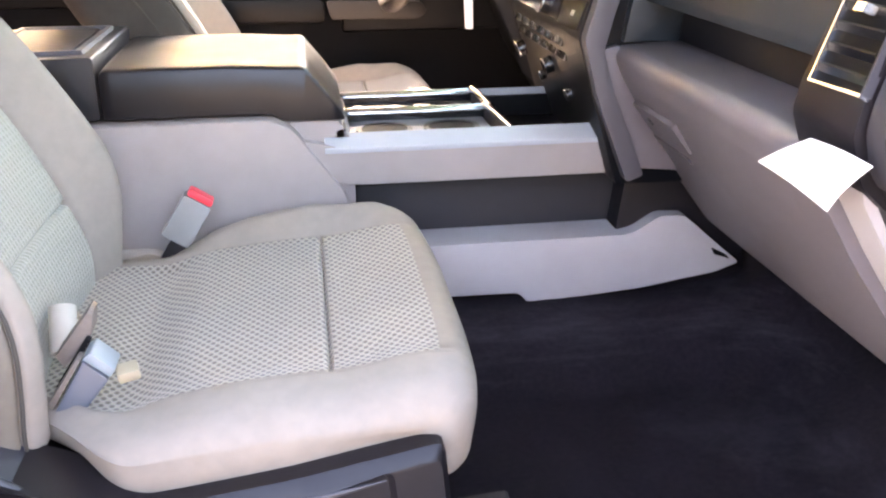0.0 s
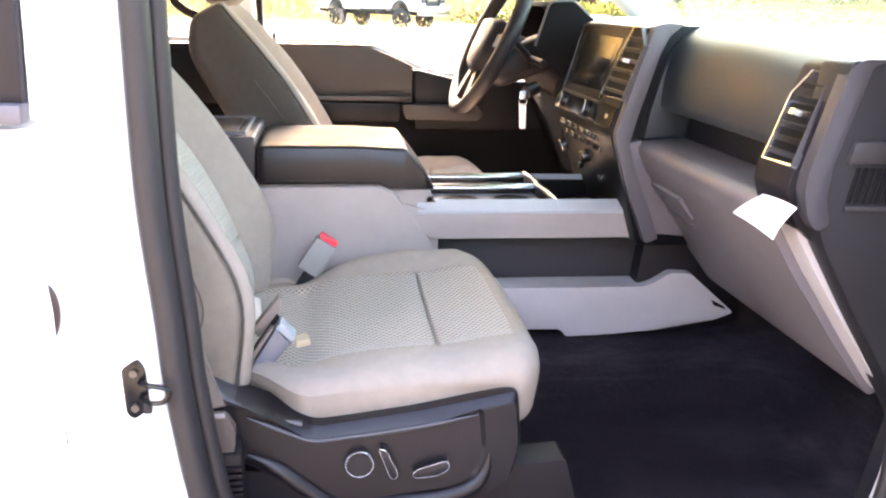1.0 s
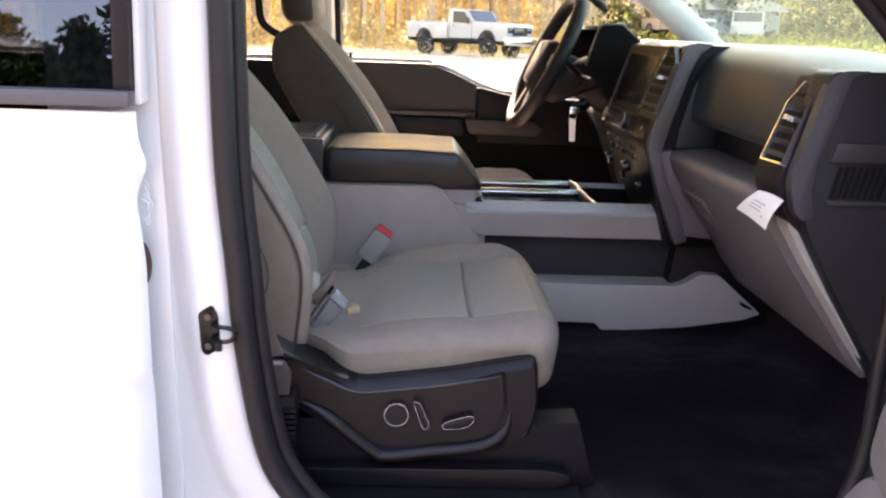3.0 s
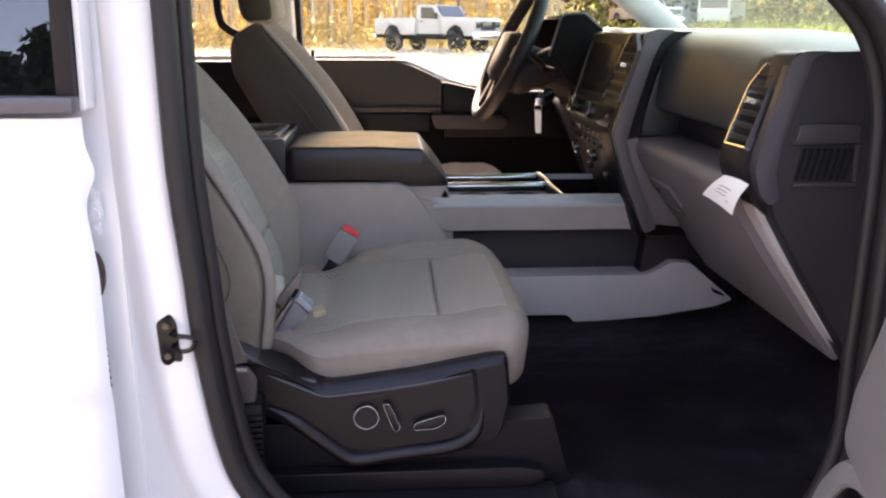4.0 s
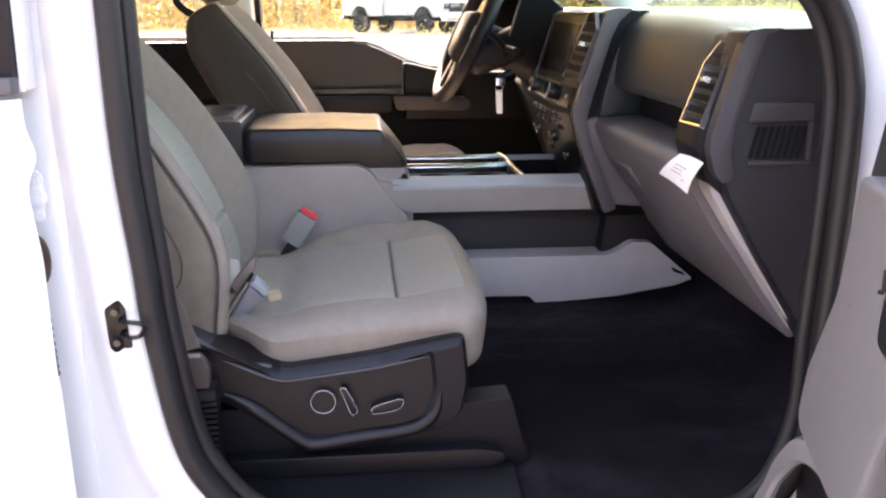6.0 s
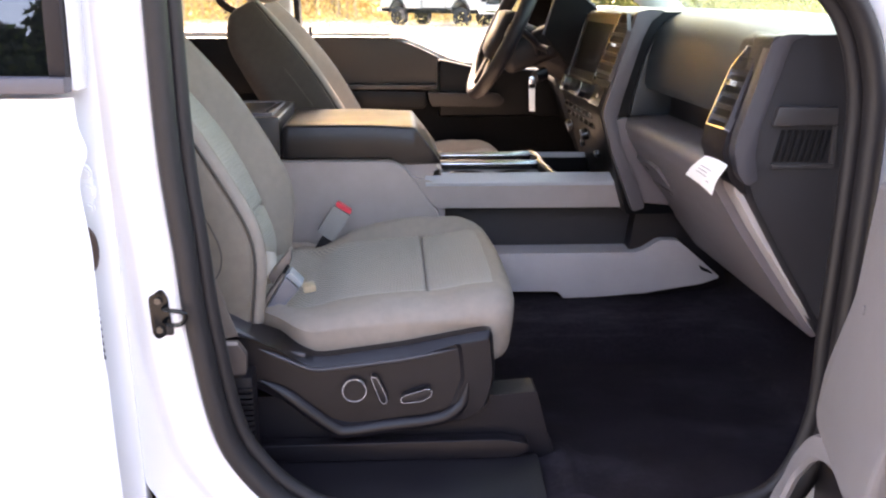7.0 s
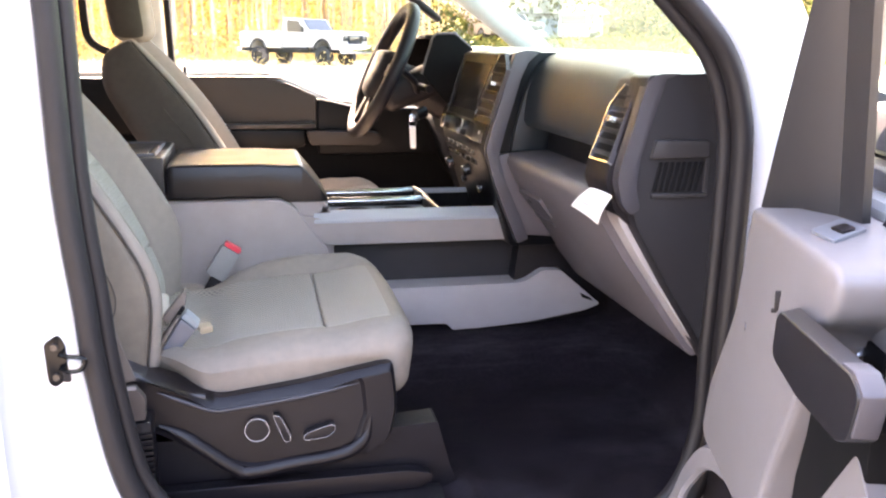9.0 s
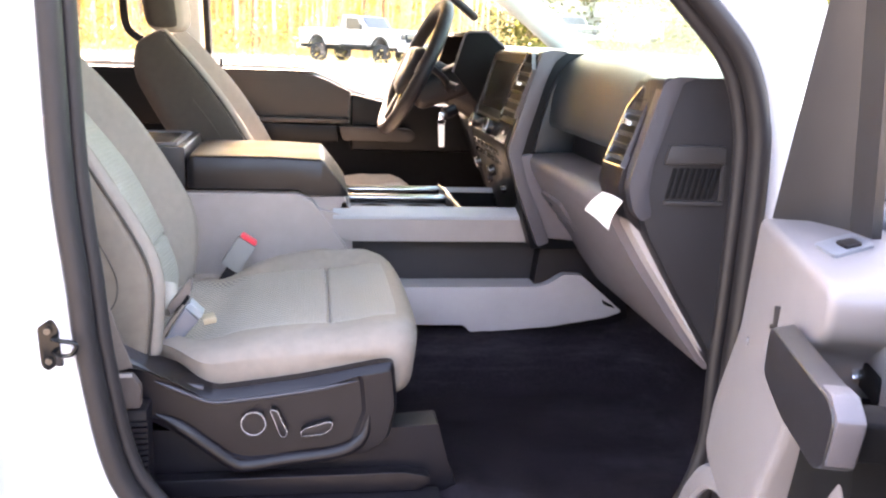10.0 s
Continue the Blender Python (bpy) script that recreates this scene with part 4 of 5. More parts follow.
hazard = stack_plate("switch_panel", [(-0.094, 1.162), (-0.196, 1.164), (-0.204, 1.206), (-0.088, 1.206)], -0.003, 0.004, BLACKGLOSS, dash, "gloss black switch panel")
stack_plate("switch_mark", [(-0.150, 1.180), (-0.164, 1.180), (-0.165, 1.188), (-0.151, 1.188)], 0.004, 0.0046, SILVERTRIM, hazard, "pale switch mark")
part("stack_bezel", sweep([on_stack(y, z, 0.003) for y, z in ((0.218, 1.165), (0.230, 1.21), (0.234, 1.352), (0.10, 1.358), (-0.13, 1.358))], circle(0.0022, 8), up=(0.9, 0, 0.4)), STEEL, dash, "thin metal bezel edge")
part("stack_bezel", sweep([on_stack(y, 1.204, 0.003) for y in (0.22, 0.08, -0.068)], circle(0.0016, 8), up=(0.9, 0, 0.4)), STEEL, dash)
part("grille_frame", join(prism([(0.613, 1.212), (0.620, 1.241), (0.708, 1.240), (0.709, 1.214)], -0.880, -0.868, 0.003), box(0.618, 0.712, -0.876, -0.868, 1.150, 1.157, 0.002), box(0.705, 0.712, -0.876, -0.868, 1.157, 1.212, 0.002)), SAILGREY, dash)
for i in range(8):
    x = 0.620 + i * 0.0098
    part("grille_slot", prism([(x, 1.160), (x + 0.006, 1.160), (x + 0.016, 1.206), (x + 0.010, 1.206)], -0.8735, -0.868, 0.001, 1), DARKFACE, dash)
HOOD = [(0.53, 1.22), (0.465, 1.300), (0.494, 1.396), (0.503, 1.404), (0.553, 1.406), (0.603, 1.364), (0.80, 1.350), (0.80, 1.22)]
hood = part("cluster_hood", prism([(0.495, 1.394), (0.503, 1.404), (0.553, 1.406), (0.603, 1.364), (0.80, 1.350), (0.80, 1.335), (0.600, 1.350), (0.551, 1.393)], 0.316, 0.66, 0.003), DARKFACE, dash, "dark instrument hood")
for y0, y1 in ((0.300, 0.315), (0.661, 0.676)):
    part("hood_side", prism(rounded(HOOD, 0.006, 3), y0, y1, 0.003), DARKFACE, hood)
part("hood_edge", sweep([(0.463, 0.307, 1.300), (0.493, 0.307, 1.398), (0.502, 0.307, 1.406), (0.554, 0.307, 1.408), (0.604, 0.307, 1.366)], circle(0.0035, 8), up=(0, 1, 0)), FLANKLIGHT, hood, "satin grey hood edge")
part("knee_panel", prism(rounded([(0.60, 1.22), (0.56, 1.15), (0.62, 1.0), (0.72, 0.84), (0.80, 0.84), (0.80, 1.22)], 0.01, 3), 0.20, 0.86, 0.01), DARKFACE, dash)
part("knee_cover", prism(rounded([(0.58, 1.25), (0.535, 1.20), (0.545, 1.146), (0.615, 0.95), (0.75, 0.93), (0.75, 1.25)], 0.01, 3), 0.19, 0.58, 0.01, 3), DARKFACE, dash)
part("dash_left", prism(rounded([(0.63, 1.345), (0.60, 1.30), (0.58, 1.2), (0.75, 1.2), (0.75, 1.345)], 0.01, 3), 0.60, 0.86, 0.01), DARKTRIM, dash)

# ---- steering wheel ----
wheel = thing("steering_wheel", "black leather steering wheel with a padded hub and spokes", "steering wheel")
WC = Vector((0.372, 0.42, 1.306))
PSI = radians(1.8)
WU = Vector((0.432 * math.cos(PSI), 0.432 * math.sin(PSI), 0.902))
WY = Vector((-math.sin(PSI), math.cos(PSI), 0))
WN = WY.cross(WU) * -1
part("rim", sweep([WC + WU * 0.187 * math.sin(2 * math.pi * i / 56) + WY * 0.187 * math.cos(2 * math.pi * i / 56) for i in range(56)], circle(0.0170, 14, 0.0195), True, up=tuple(WN)), DARKTRIM, wheel, "black leather rim")
hub = [WC + WU * b + WY * a for a, b in rounded([(-0.088, 0.055), (0.088, 0.055), (0.082, -0.04), (0.045, -0.088), (-0.045, -0.088), (-0.082, -0.04)], 0.02, 4)]
part("hub", loft([[p + WN * -0.03 for p in hub], [p + WN * 0.012 for p in hub], [WC + (p - WC) * 0.82 + WN * 0.028 for p in hub]]), DARKTRIM, wheel, angle=50)
for a, b in ((1, 0.02), (-1, 0.02), (0.35, -0.9), (-0.35, -0.9)):
    d = (WY * a + WU * b).normalized()
    part("spoke", sweep([WC + d * 0.05, WC + d * 0.175], [(-0.02, -0.008), (0.02, -0.008), (0.016, 0.008), (-0.016, 0.008)], up=tuple(WN)), FLANK if abs(a) == 1 else DARKTRIM, wheel)
part("column", rod(WC - WN * 0.03, WC - WN * 0.30, 0.045, 20, 0.06), DARKTRIM, wheel)

# ---- open passenger door ----
HINGE = Vector((0.80, -1.0, 0))
DU, DN = Vector((-0.281, -0.960, 0)), Vector((-0.960, 0.281, 0))
DOOR_M = Matrix(((DU.x, DN.x, 0, HINGE.x), (DU.y, DN.y, 0, HINGE.y), (0, 0, 1, 0), (0, 0, 0, 1)))
front_door = thing("passenger_door", "open white passenger door with light grey inner trim", "door")


def door_part(name, bm, mat, parent=None, label="", **kw):
    return part(name, moved(bm, DOOR_M), mat, parent or front_door, label, **kw)


door_part("door_shell", box(0.04, 1.12, -0.07, -0.02, 0.46, 1.20, 0.02, 3), PAINT, label="white door shell")
# local axes of the open door: u along it, w towards the cab when shut, z up
def bulged(bm):
    for v in bm.verts:
        v.co.y += 0.022 * smooth01(1.10, 0.85, v.co.z) * smooth01(0.0, 0.1, v.co.y)
    return bm


door_part("trim_block", bulged(prism(rounded([(0.165, 1.182), (0.495, 1.18), (0.515, 1.170), (0.505, 1.13), (0.455, 1.10), (0.442, 1.05), (0.425, 0.98), (0.402, 0.925), (0.394, 0.89), (0.375, 0.822), (0.27, 0.817), (0.085, 0.815), (0.062, 0.832), (0.082, 0.91), (0.130, 1.02)], 0.015, 4), -0.03, 0.113, 0.016, 4)), DOORGREY, label="light grey moulded door trim")
door_part("trim_end", prism(rounded([(0.43, 1.176), (0.60, 1.172), (0.60, 1.07), (0.43, 1.065)], 0.012, 3), -0.03, 0.055, 0.01, 3), DOORGREY)
door_part("lower_panel", prism(rounded([(0.44, 0.88), (0.575, 1.027), (0.665, 0.96), (0.75, 0.90), (0.75, 0.60), (0.44, 0.60)], 0.012, 3), 0.04, 0.103, 0.008, 3), DOORGREY, label="light grey lower trim panel")
# recess and slot are solid pieces, their inner shade given by near-black
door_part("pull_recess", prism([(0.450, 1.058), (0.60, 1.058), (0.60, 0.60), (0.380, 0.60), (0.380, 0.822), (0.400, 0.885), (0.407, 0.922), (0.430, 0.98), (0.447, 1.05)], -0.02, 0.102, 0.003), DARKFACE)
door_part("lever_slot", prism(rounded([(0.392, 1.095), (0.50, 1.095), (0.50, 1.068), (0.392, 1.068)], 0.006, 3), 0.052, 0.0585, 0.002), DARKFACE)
plate = door_part("switch_plate", prism(rounded([(0.254, 0.028), (0.318, 0.020), (0.390, 0.080), (0.330, 0.087)], 0.008, 3), 1.180, 1.1845, 0.0015, axis="z"), PLATE, label="satin grey lock switch plate")
door_part("switch", prism(rounded([(0.300, 0.040), (0.330, 0.037), (0.356, 0.060), (0.326, 0.064)], 0.004, 2), 1.183, 1.1875, 0.0015, axis="z"), CHARCOAL, plate)
def skewed(bm):
    for v in bm.verts:
        v.co.x += (v.co.y - 0.144) * 0.9 * smooth01(0.62, 0.46, v.co.x)
    return bm


grab = door_part("pull_handle", join(skewed(prism(rounded([(0.432, 1.112), (0.445, 1.120), (0.655, 1.128), (0.676, 1.118), (0.660, 1.074), (0.635, 1.062), (0.52, 1.056), (0.425, 1.066)], 0.010, 3), 0.119, 0.144, 0.006, 3))), VINYL, label="dark grey grab handle")
door_part("handle_arm", prism(rounded([(0.630, 1.120), (0.666, 1.115), (0.652, 1.077), (0.626, 1.068)], 0.008, 3), 0.0, 0.120, 0.006, 3), DARKFACE, grab)
door_part("handle_cap", prism(rounded([(0.625, 1.130), (0.655, 1.132), (0.680, 1.120), (0.664, 1.076), (0.660, 1.080), (0.672, 1.116), (0.653, 1.125), (0.625, 1.123)], 0.003, 2), 0.121, 0.142, 0.002, 2), FLANKLIGHT, grab, "satin silver handle cap")
door_part("door_lever", prism(rounded([(0.398, 1.088), (0.45, 1.090), (0.46, 1.078), (0.40, 1.074)], 0.005, 3), 0.058, 0.068, 0.003, 3), CHROME, label="chrome door release lever")
# solid near-black block, coloured as the shaded inside of the recess
door_part("cup_recess", prism(rounded([(0.610, 1.165), (0.70, 1.16), (0.70, 1.04), (0.610, 1.05)], 0.01, 3), 0.03, 0.062, 0.005), DARKFACE)
door_part("screw_cap", moved(rod((0, 0, 0), (0, 0.004, 0), 0.006, 14), Matrix.Translation((0.205, 0.1165, 1.030))), DOORGREY)
door_part("hook", join(box(0.3300, 0.3335, 0.108, 0.1195, 1.088, 1.112, 0.0012), box(0.3300, 0.3335, 0.1165, 0.1225, 1.086, 1.091, 0.001)), DOORTRIM)
door_part("lower_trim", prism([(0.36, 1.06), (1.08, 1.12), (1.08, 0.55), (0.30, 0.55)], -0.02, 0.045, 0.01), DARKTRIM, label="black lower door trim")
door_part("armrest", prism(rounded([(0.74, 1.085), (1.06, 1.10), (1.06, 1.0), (0.74, 1.0)], 0.02, 3), 0.03, 0.135, 0.012, 3), CHARCOAL)
ring = spline([(0.24, 0.085, 0.79), (0.124, 0.128, 0.806), (0.060, 0.146, 0.752), (0.046, 0.160, 0.702), (0.037, 0.172, 0.662), (0.040, 0.180, 0.60), (0.07, 0.180, 0.53)], 5)
pocket = door_part("pocket_rim", sweep(ring, [(-0.016, -0.006), (0.016, -0.006), (0.018, 0.0), (0.014, 0.006), (-0.014, 0.006), (-0.018, 0.0)], up=(0, 1, 0)), DOORGREY, label="light grey curved door pocket rim", angle=50)
door_part("pocket_well", prism(rounded([(0.06, 0.808), (-0.01, 0.76), (-0.032, 0.70), (-0.03, 0.52), (0.36, 0.52), (0.37, 0.808)], 0.02, 3), 0.02, 0.108, 0.008, 2), DARKTRIM, pocket)
SAIL = ((1.172, 0.115, 0.088, 0.228, 0.021), (1.30, 0.163, 0.082, 0.240, 0.031), (1.44, 0.225, 0.076, 0.255, 0.043), (1.68, 0.335, 0.070, 0.345, 0.058))
door_part("sail_panel", loft([[(u, w, z), (u - 0.07, -0.05, z), (u2 - 0.02, w2 - 0.03, z), (u2, w2, z), (u + (u2 - u) * 0.6, w + (w2 - w) * 0.6 + 0.004, z)] for z, u, w, u2, w2 in SAIL]), SAILGREY, label="grey moulded mirror sail panel", angle=30)
door_part("window_channel", loft([[(u2 + 0.002, w2 + 0.002, z), (u2 - 0.03, w2 - 0.03, z), (u2 + 0.040, w2 - 0.022, z), (u2 + 0.046, w2 - 0.010, z)] for z, u, w, u2, w2 in SAIL]), SAILGREY, angle=30)
door_part("window_frame", sweep([(0.30, -0.045, 1.19), (0.325, -0.045, 1.30), (0.40, -0.04, 1.56), (0.50, -0.03, 1.70), (0.75, -0.02, 1.74), (1.05, -0.02, 1.70), (1.10, -0.03, 1.20)], [(-0.02, -0.02), (0.02, -0.02), (0.02, 0.02), (-0.02, 0.02)], up=(0, 1, 0)), DARKTRIM)
door_part("window_sill", prism(rounded([(0.26, 1.168), (1.10, 1.185), (1.10, 1.212), (0.30, 1.200)], 0.006, 2), -0.055, -0.01, 0.006, 2), DARKTRIM)
door_part("window_pane", prism([(0.33, 1.20), (1.08, 1.20), (1.05, 1.70), (0.50, 1.70), (0.42, 1.58)], -0.047, -0.043, 0), GLASS).visible_shadow = False

mirror = door_part("side_mirror", box(-0.06, 0.20, -0.37, -0.09, 1.232, 1.306, 0.022, 3), FLANK, label="dark grey side mirror housing")
door_part("mirror_base", box(-0.05, 0.19, -0.36, -0.07, 1.186, 1.227, 0.014, 3), FLANK, mirror)

# ---- small things on the body ----
striker = thing("door_striker", "metal door striker loop bolted to the white pillar", "striker")
part("plate", prism(rounded([(-0.273, 0.990), (-0.254, 1.003), (-0.246, 0.99), (-0.243, 0.945), (-0.250, 0.936), (-0.262, 0.928), (-0.270, 0.936)], 0.005, 3), -0.957, -0.953, 0.0015, 2), BLACKMETAL, striker, "dark steel striker plate")
part("loop", sweep(spline([(-0.252, -0.962, 0.976), (-0.240, -0.976, 0.978), (-0.222, -0.984, 0.978), (-0.216, -0.986, 0.974), (-0.222, -0.985, 0.962), (-0.238, -0.977, 0.957), (-0.252, -0.962, 0.957)], 5), circle(0.0032, 10), up=(0, 0, 1)), BLACKMETAL, striker, "black steel loop")
for z in (0.986, 0.944):
    part("bolt", rod((-0.259, -0.957, z), (-0.259, -0.962, z), 0.005, 6), STEEL, striker)
part("bumper", box(-0.250, -0.241, -0.961, -0.952, 0.936, 0.950, 0.002), RUBBER, striker)

hinge = part("hinge", prism(rounded([(-0.375, 1.175), (-0.338, 1.175), (-0.333, 1.14), (-0.338, 1.105), (-0.375, 1.105)], 0.008, 3), -0.952, -0.944, 0.002), PAINT, rear_door, "white painted hinge leaf")
for z, r in ((1.163, 0.006), (1.138, 0.009), (1.115, 0.006)):
    part("bolt", join(rod((-0.342, -0.950, z), (-0.342, -0.957, z), r, 6), rod((-0.342, -0.950, z), (-0.342, -0.953, z), r * 1.4, 14)), PAINT, hinge)
pillar_hole = thing("grommet", "dark oval grommet in the white pillar", "grommet")
part("rubber_cap", moved(prism([(0.016 * math.cos(a / 20 * 2 * math.pi), 0.034 * math.sin(a / 20 * 2 * math.pi)) for a in range(20)], -0.004, 0.004, 0.002), Matrix.Translation((-0.352, -0.946, 1.055))), material("brown_rubber", (0.06, 0.03, 0.02), 0.6), pillar_hole)
boot = thing("wiring_boot", "black corrugated wiring boot between pillar and rear door", "boot")
for i in range(8):
    z = 0.903 + 0.0105 * i
    part("ridge", moved(rod((0, 0, -0.004), (0, 0, 0.004), 0.0125, 14, 0.010), Matrix.Translation((-0.351 - 0.0005 * i, -0.951, z))), BLACKGLOSS, boot)

belt = thing("seat_belt", "taupe seat belt webbing with a lower anchor clip", "seat belt")


def strap(line, width, thickness, up):
    return sweep(line, [(-width / 2, -thickness / 2), (width / 2, -thickness / 2), (width / 2, thickness / 2), (-width / 2, thickness / 2)], up=up)


part("webbing", strap(spline([(-0.40, -0.852, 1.60), (-0.325, -0.85, 1.30), (-0.251, -0.845, 1.06), (-0.196, -0.84, 0.885)], 6), 0.050, 0.002, (0.25, 1, 0)), WEBBING, belt, "taupe woven webbing", angle=80)
part("anchor_cover", prism(rounded([(-0.205, 0.884), (-0.173, 0.884), (-0.160, 0.865), (-0.162, 0.832), (-0.195, 0.832)], 0.004, 3), -0.858, -0.842, 0.004, 3), TAUPE, belt, "taupe plastic anchor cover")
part("cover_edge", box(-0.207, -0.172, -0.861, -0.856, 0.881, 0.887, 0.002), GREY, belt)
ribbed = thing("pillar_trim", "black ribbed lower pillar trim block", "trim", kind="structure")
part("trim_body", prism(rounded([(-0.215, 0.825), (-0.155, 0.825), (-0.155, 0.72), (-0.155, 0.66), (-0.20, 0.66)], 0.004, 2), -0.850, -0.80, 0.003), DARKTRIM, ribbed)
for i in range(10):
    z = 0.806 - 0.0092 * i
    part("rib", box(-0.190 + 0.0016 * i, -0.153, -0.858, -0.846, z - 0.0028, z + 0.0028, 0.0015, 2), CHARCOAL, ribbed)

# buckle on its stalk beside the console
buckle = thing("belt_buckle", "taupe seat belt buckle with a red release button", "buckle")


def slab(o, length, width, depth, bevel):
    bm = prism(rounded([(0, 0), (width, 0), (width, length), (0, length)], 0.004, 3), -depth / 2, depth / 2, bevel, 2)
    m = Matrix(((0.835, 0, 0.55, o.x), (0, 1, 0, o.y), (-0.55, 0, 0.835, o.z), (0, 0, 0, 1)))
    return moved(bm, m)


part("housing", slab(Vector((-0.099, -0.262, 0.912)), 0.068, 0.042, 0.024, 0.005), BUCKLEGREY, buckle, "taupe plastic buckle housing")
part("release_button", slab(Vector((-0.0590, -0.262, 0.968)), 0.010, 0.037, 0.021, 0.003), RED, buckle, "red release button")
part("stalk", slab(Vector((-0.124, -0.262, 0.845)), 0.075, 0.026, 0.010, 0.003), DARKTRIM, buckle)

# loose belt tongue and cartons in the seat's crease
wad = thing("belt_tongue", "blue-grey belt tongue block with taupe strap tucked in the seat crease", "belt tongue")


def tilted(bm, at, rx=0, ry=0, rz=0):
    return moved(bm, pose(*at, rx, ry, rz))


part("tongue_block", prism(rounded([(-0.159, 0.871), (-0.117, 0.938), (-0.095, 0.915), (-0.140, 0.862)], 0.003, 2), -0.690, -0.656, 0.003), BLUEGREY, wad, "blue-grey plastic block")
part("tongue_top", prism(rounded([(-0.118, 0.939), (-0.109, 0.946), (-0.088, 0.925), (-0.094, 0.917)], 0.002, 2), -0.688, -0.654, 0.003), PALEBLUE, wad, "pale blue-grey end face")
part("tongue_side", prism([(-0.158, 0.890), (-0.124, 0.938), (-0.120, 0.937), (-0.154, 0.884)], -0.686, -0.656, 0.001), WEBBING, wad, "tan side strip")
part("tongue_tip", tilted(box(-0.011, 0.011, -0.010, 0.010, -0.006, 0.006, 0.003), (-0.080, -0.672, 0.914), 10, -8, 15), TAN, wad, "pale tan tongue tip")
part("strap_fold", prism([(-0.150, 0.930), (-0.113, 0.976), (-0.109, 0.973), (-0.112, 0.952), (-0.143, 0.916)], -0.660, -0.630, 0.001), WEBBING, wad, "taupe strap fold")
part("dark_slot", prism([(-0.152, 0.900), (-0.116, 0.952), (-0.112, 0.948), (-0.148, 0.894)], -0.668, -0.658, 0.001), DARKFACE, wad)
roll = thing("strap_roll", "rolled pale taupe strap end on the seat", "strap")
tube = []
for k, (r, z) in enumerate(((0.0145, -0.026), (0.0145, 0.026), (0.0125, 0.026), (0.0125, -0.026))):
    tube.append([(r * math.cos(i / 20 * 2 * math.pi), r * math.sin(i / 20 * 2 * math.pi), z) for i in range(20)])
part("rolled_strap", tilted(loft(tube, True, False, True), (-0.158, -0.590, 0.925), -42, -6, 0), material("pale_strap", (0.42, 0.37, 0.31), 0.7, vary=0.12), roll, angle=50)

# paper tag hung from the vent pod
tag = thing("paper_tag", "white paper tag hanging under the side vent", "tag")


def tag_sheet(u, v):
    a, b, c, d = Vector((0.547, -0.705, 1.111)), Vector((0.549, -0.832, 1.102)), Vector((0.549, -0.790, 1.156)), Vector((0.552, -0.880, 1.156))
    p = a.lerp(b, u).lerp(c.lerp(d, u), v)
    return (p.x - 0.004 * math.sin(math.pi * v), p.y, p.z + 0.002 * math.sin(3 * u))


part("sheet", thick(sheet(tag_sheet, 10, 8), 0.0008), PAPER, tag)
for i, (u0, u1) in enumerate(((0.25, 0.7), (0.25, 0.62), (0.25, 0.66), (0.7, 0.8))):
    v = 0.60 - 0.12 * i
    part("print_bar", sheet(lambda a, b: Vector(tag_sheet(u0 + (u1 - u0) * a, v + 0.035 * b)) + Vector((-0.0012, -0.0004, 0.0006)), 4, 1), material("grey_ink", (0.35, 0.35, 0.37), 0.8), tag)

# glove box latch on the sloping lid
GV, GNV = Vector((0.608, 0, -0.794)), Vector((-0.794, 0, -0.608))


def lid_piece(name, y0, y1, a0, a1, d0, d1, mat, label=""):
    """A small block on the glove box lid: y, way down the lid from its top, height over it."""
    o = Vector((0.5705, 0, 1.09))
    outline = rounded([(y0, a0), (y1, a0), (y1, a1), (y0, a1)], 0.006, 3)
    return part(name, loft([[o + GV * a + Vector((0, y, 0)) + GNV * d for y, a in outline] for d in (d0, d1)]), mat, glove, label)


lid_piece("latch", -0.39, -0.235, 0.030, 0.080, -0.004, 0.003, SHADEDGREY, "grey latch paddle")
lid_piece("latch_lock", -0.285, -0.270, 0.048, 0.060, 0.002, 0.005, FLANK)
lid_piece("latch_slot", -0.355, -0.205, 0.100, 0.112, -0.004, 0.003, SHADEDGREY)

# ---- centre stack controls ----
LOWN = Vector((-0.216, 0, -0.082)).normalized()


def dial(name, at, r, n, mat, depth=0.016):
    at, n = Vector(at), Vector(n).normalized()
    k = part(name, rod(at - n * 0.002, at + n * depth, r, 24, r * 0.9), mat, dash, "black rotary dial with a bright rim")
    part("rim", sweep([at + n * depth * 0.9 + (Vector((0, 1, 0)) * math.cos(2 * math.pi * i / 24) + n.cross(Vector((0, 1, 0))) * math.sin(2 * math.pi * i / 24)) * r * 0.95 for i in range(24)], circle(0.0014, 6), True, up=tuple(n)), CHROME, k)
    return k


dial("volume_dial", on_stack(0.175, 1.182), 0.019, (-0.958, 0, 0.287), BLACKGLOSS, 0.022)
dial("tuning_dial", on_stack(-0.025, 1.183), 0.019, (-0.958, 0, 0.287), BLACKGLOSS, 0.022)


def on_foot(y, z):
    """A point on the lower face, which falls back towards the console."""
    return Vector((0.511 + 0.31 * (1.146 - z), y, z))


for y, z in ((0.225, 1.073), (0.020, 1.078)):
    dial("climate_dial", on_foot(y, z), 0.015, LOWN, BLACKGLOSS)
for y, z in ((0.10, 1.045), (-0.07, 1.045)):
    dial("climate_knob", on_foot(y, z), 0.009, LOWN, BLACKGLOSS, 0.010)
for i in range(6):
    for z in (1.135, 1.112):
        part("button", moved(box(-0.003, 0.003, -0.021, 0.021, -0.008, 0.008, 0.002), pose(*on_foot(0.19 - 0.055 * i, z), 0, 17, 0)), BLACKGLOSS, dash)
# instrument faces inside the hood
part("gauge_face", moved(box(-0.004, 0.004, -0.18, 0.18, -0.06, 0.06, 0.003), pose(0.575, 0.488, 1.315, 0, 12, 0)), DARKFACE, dash)
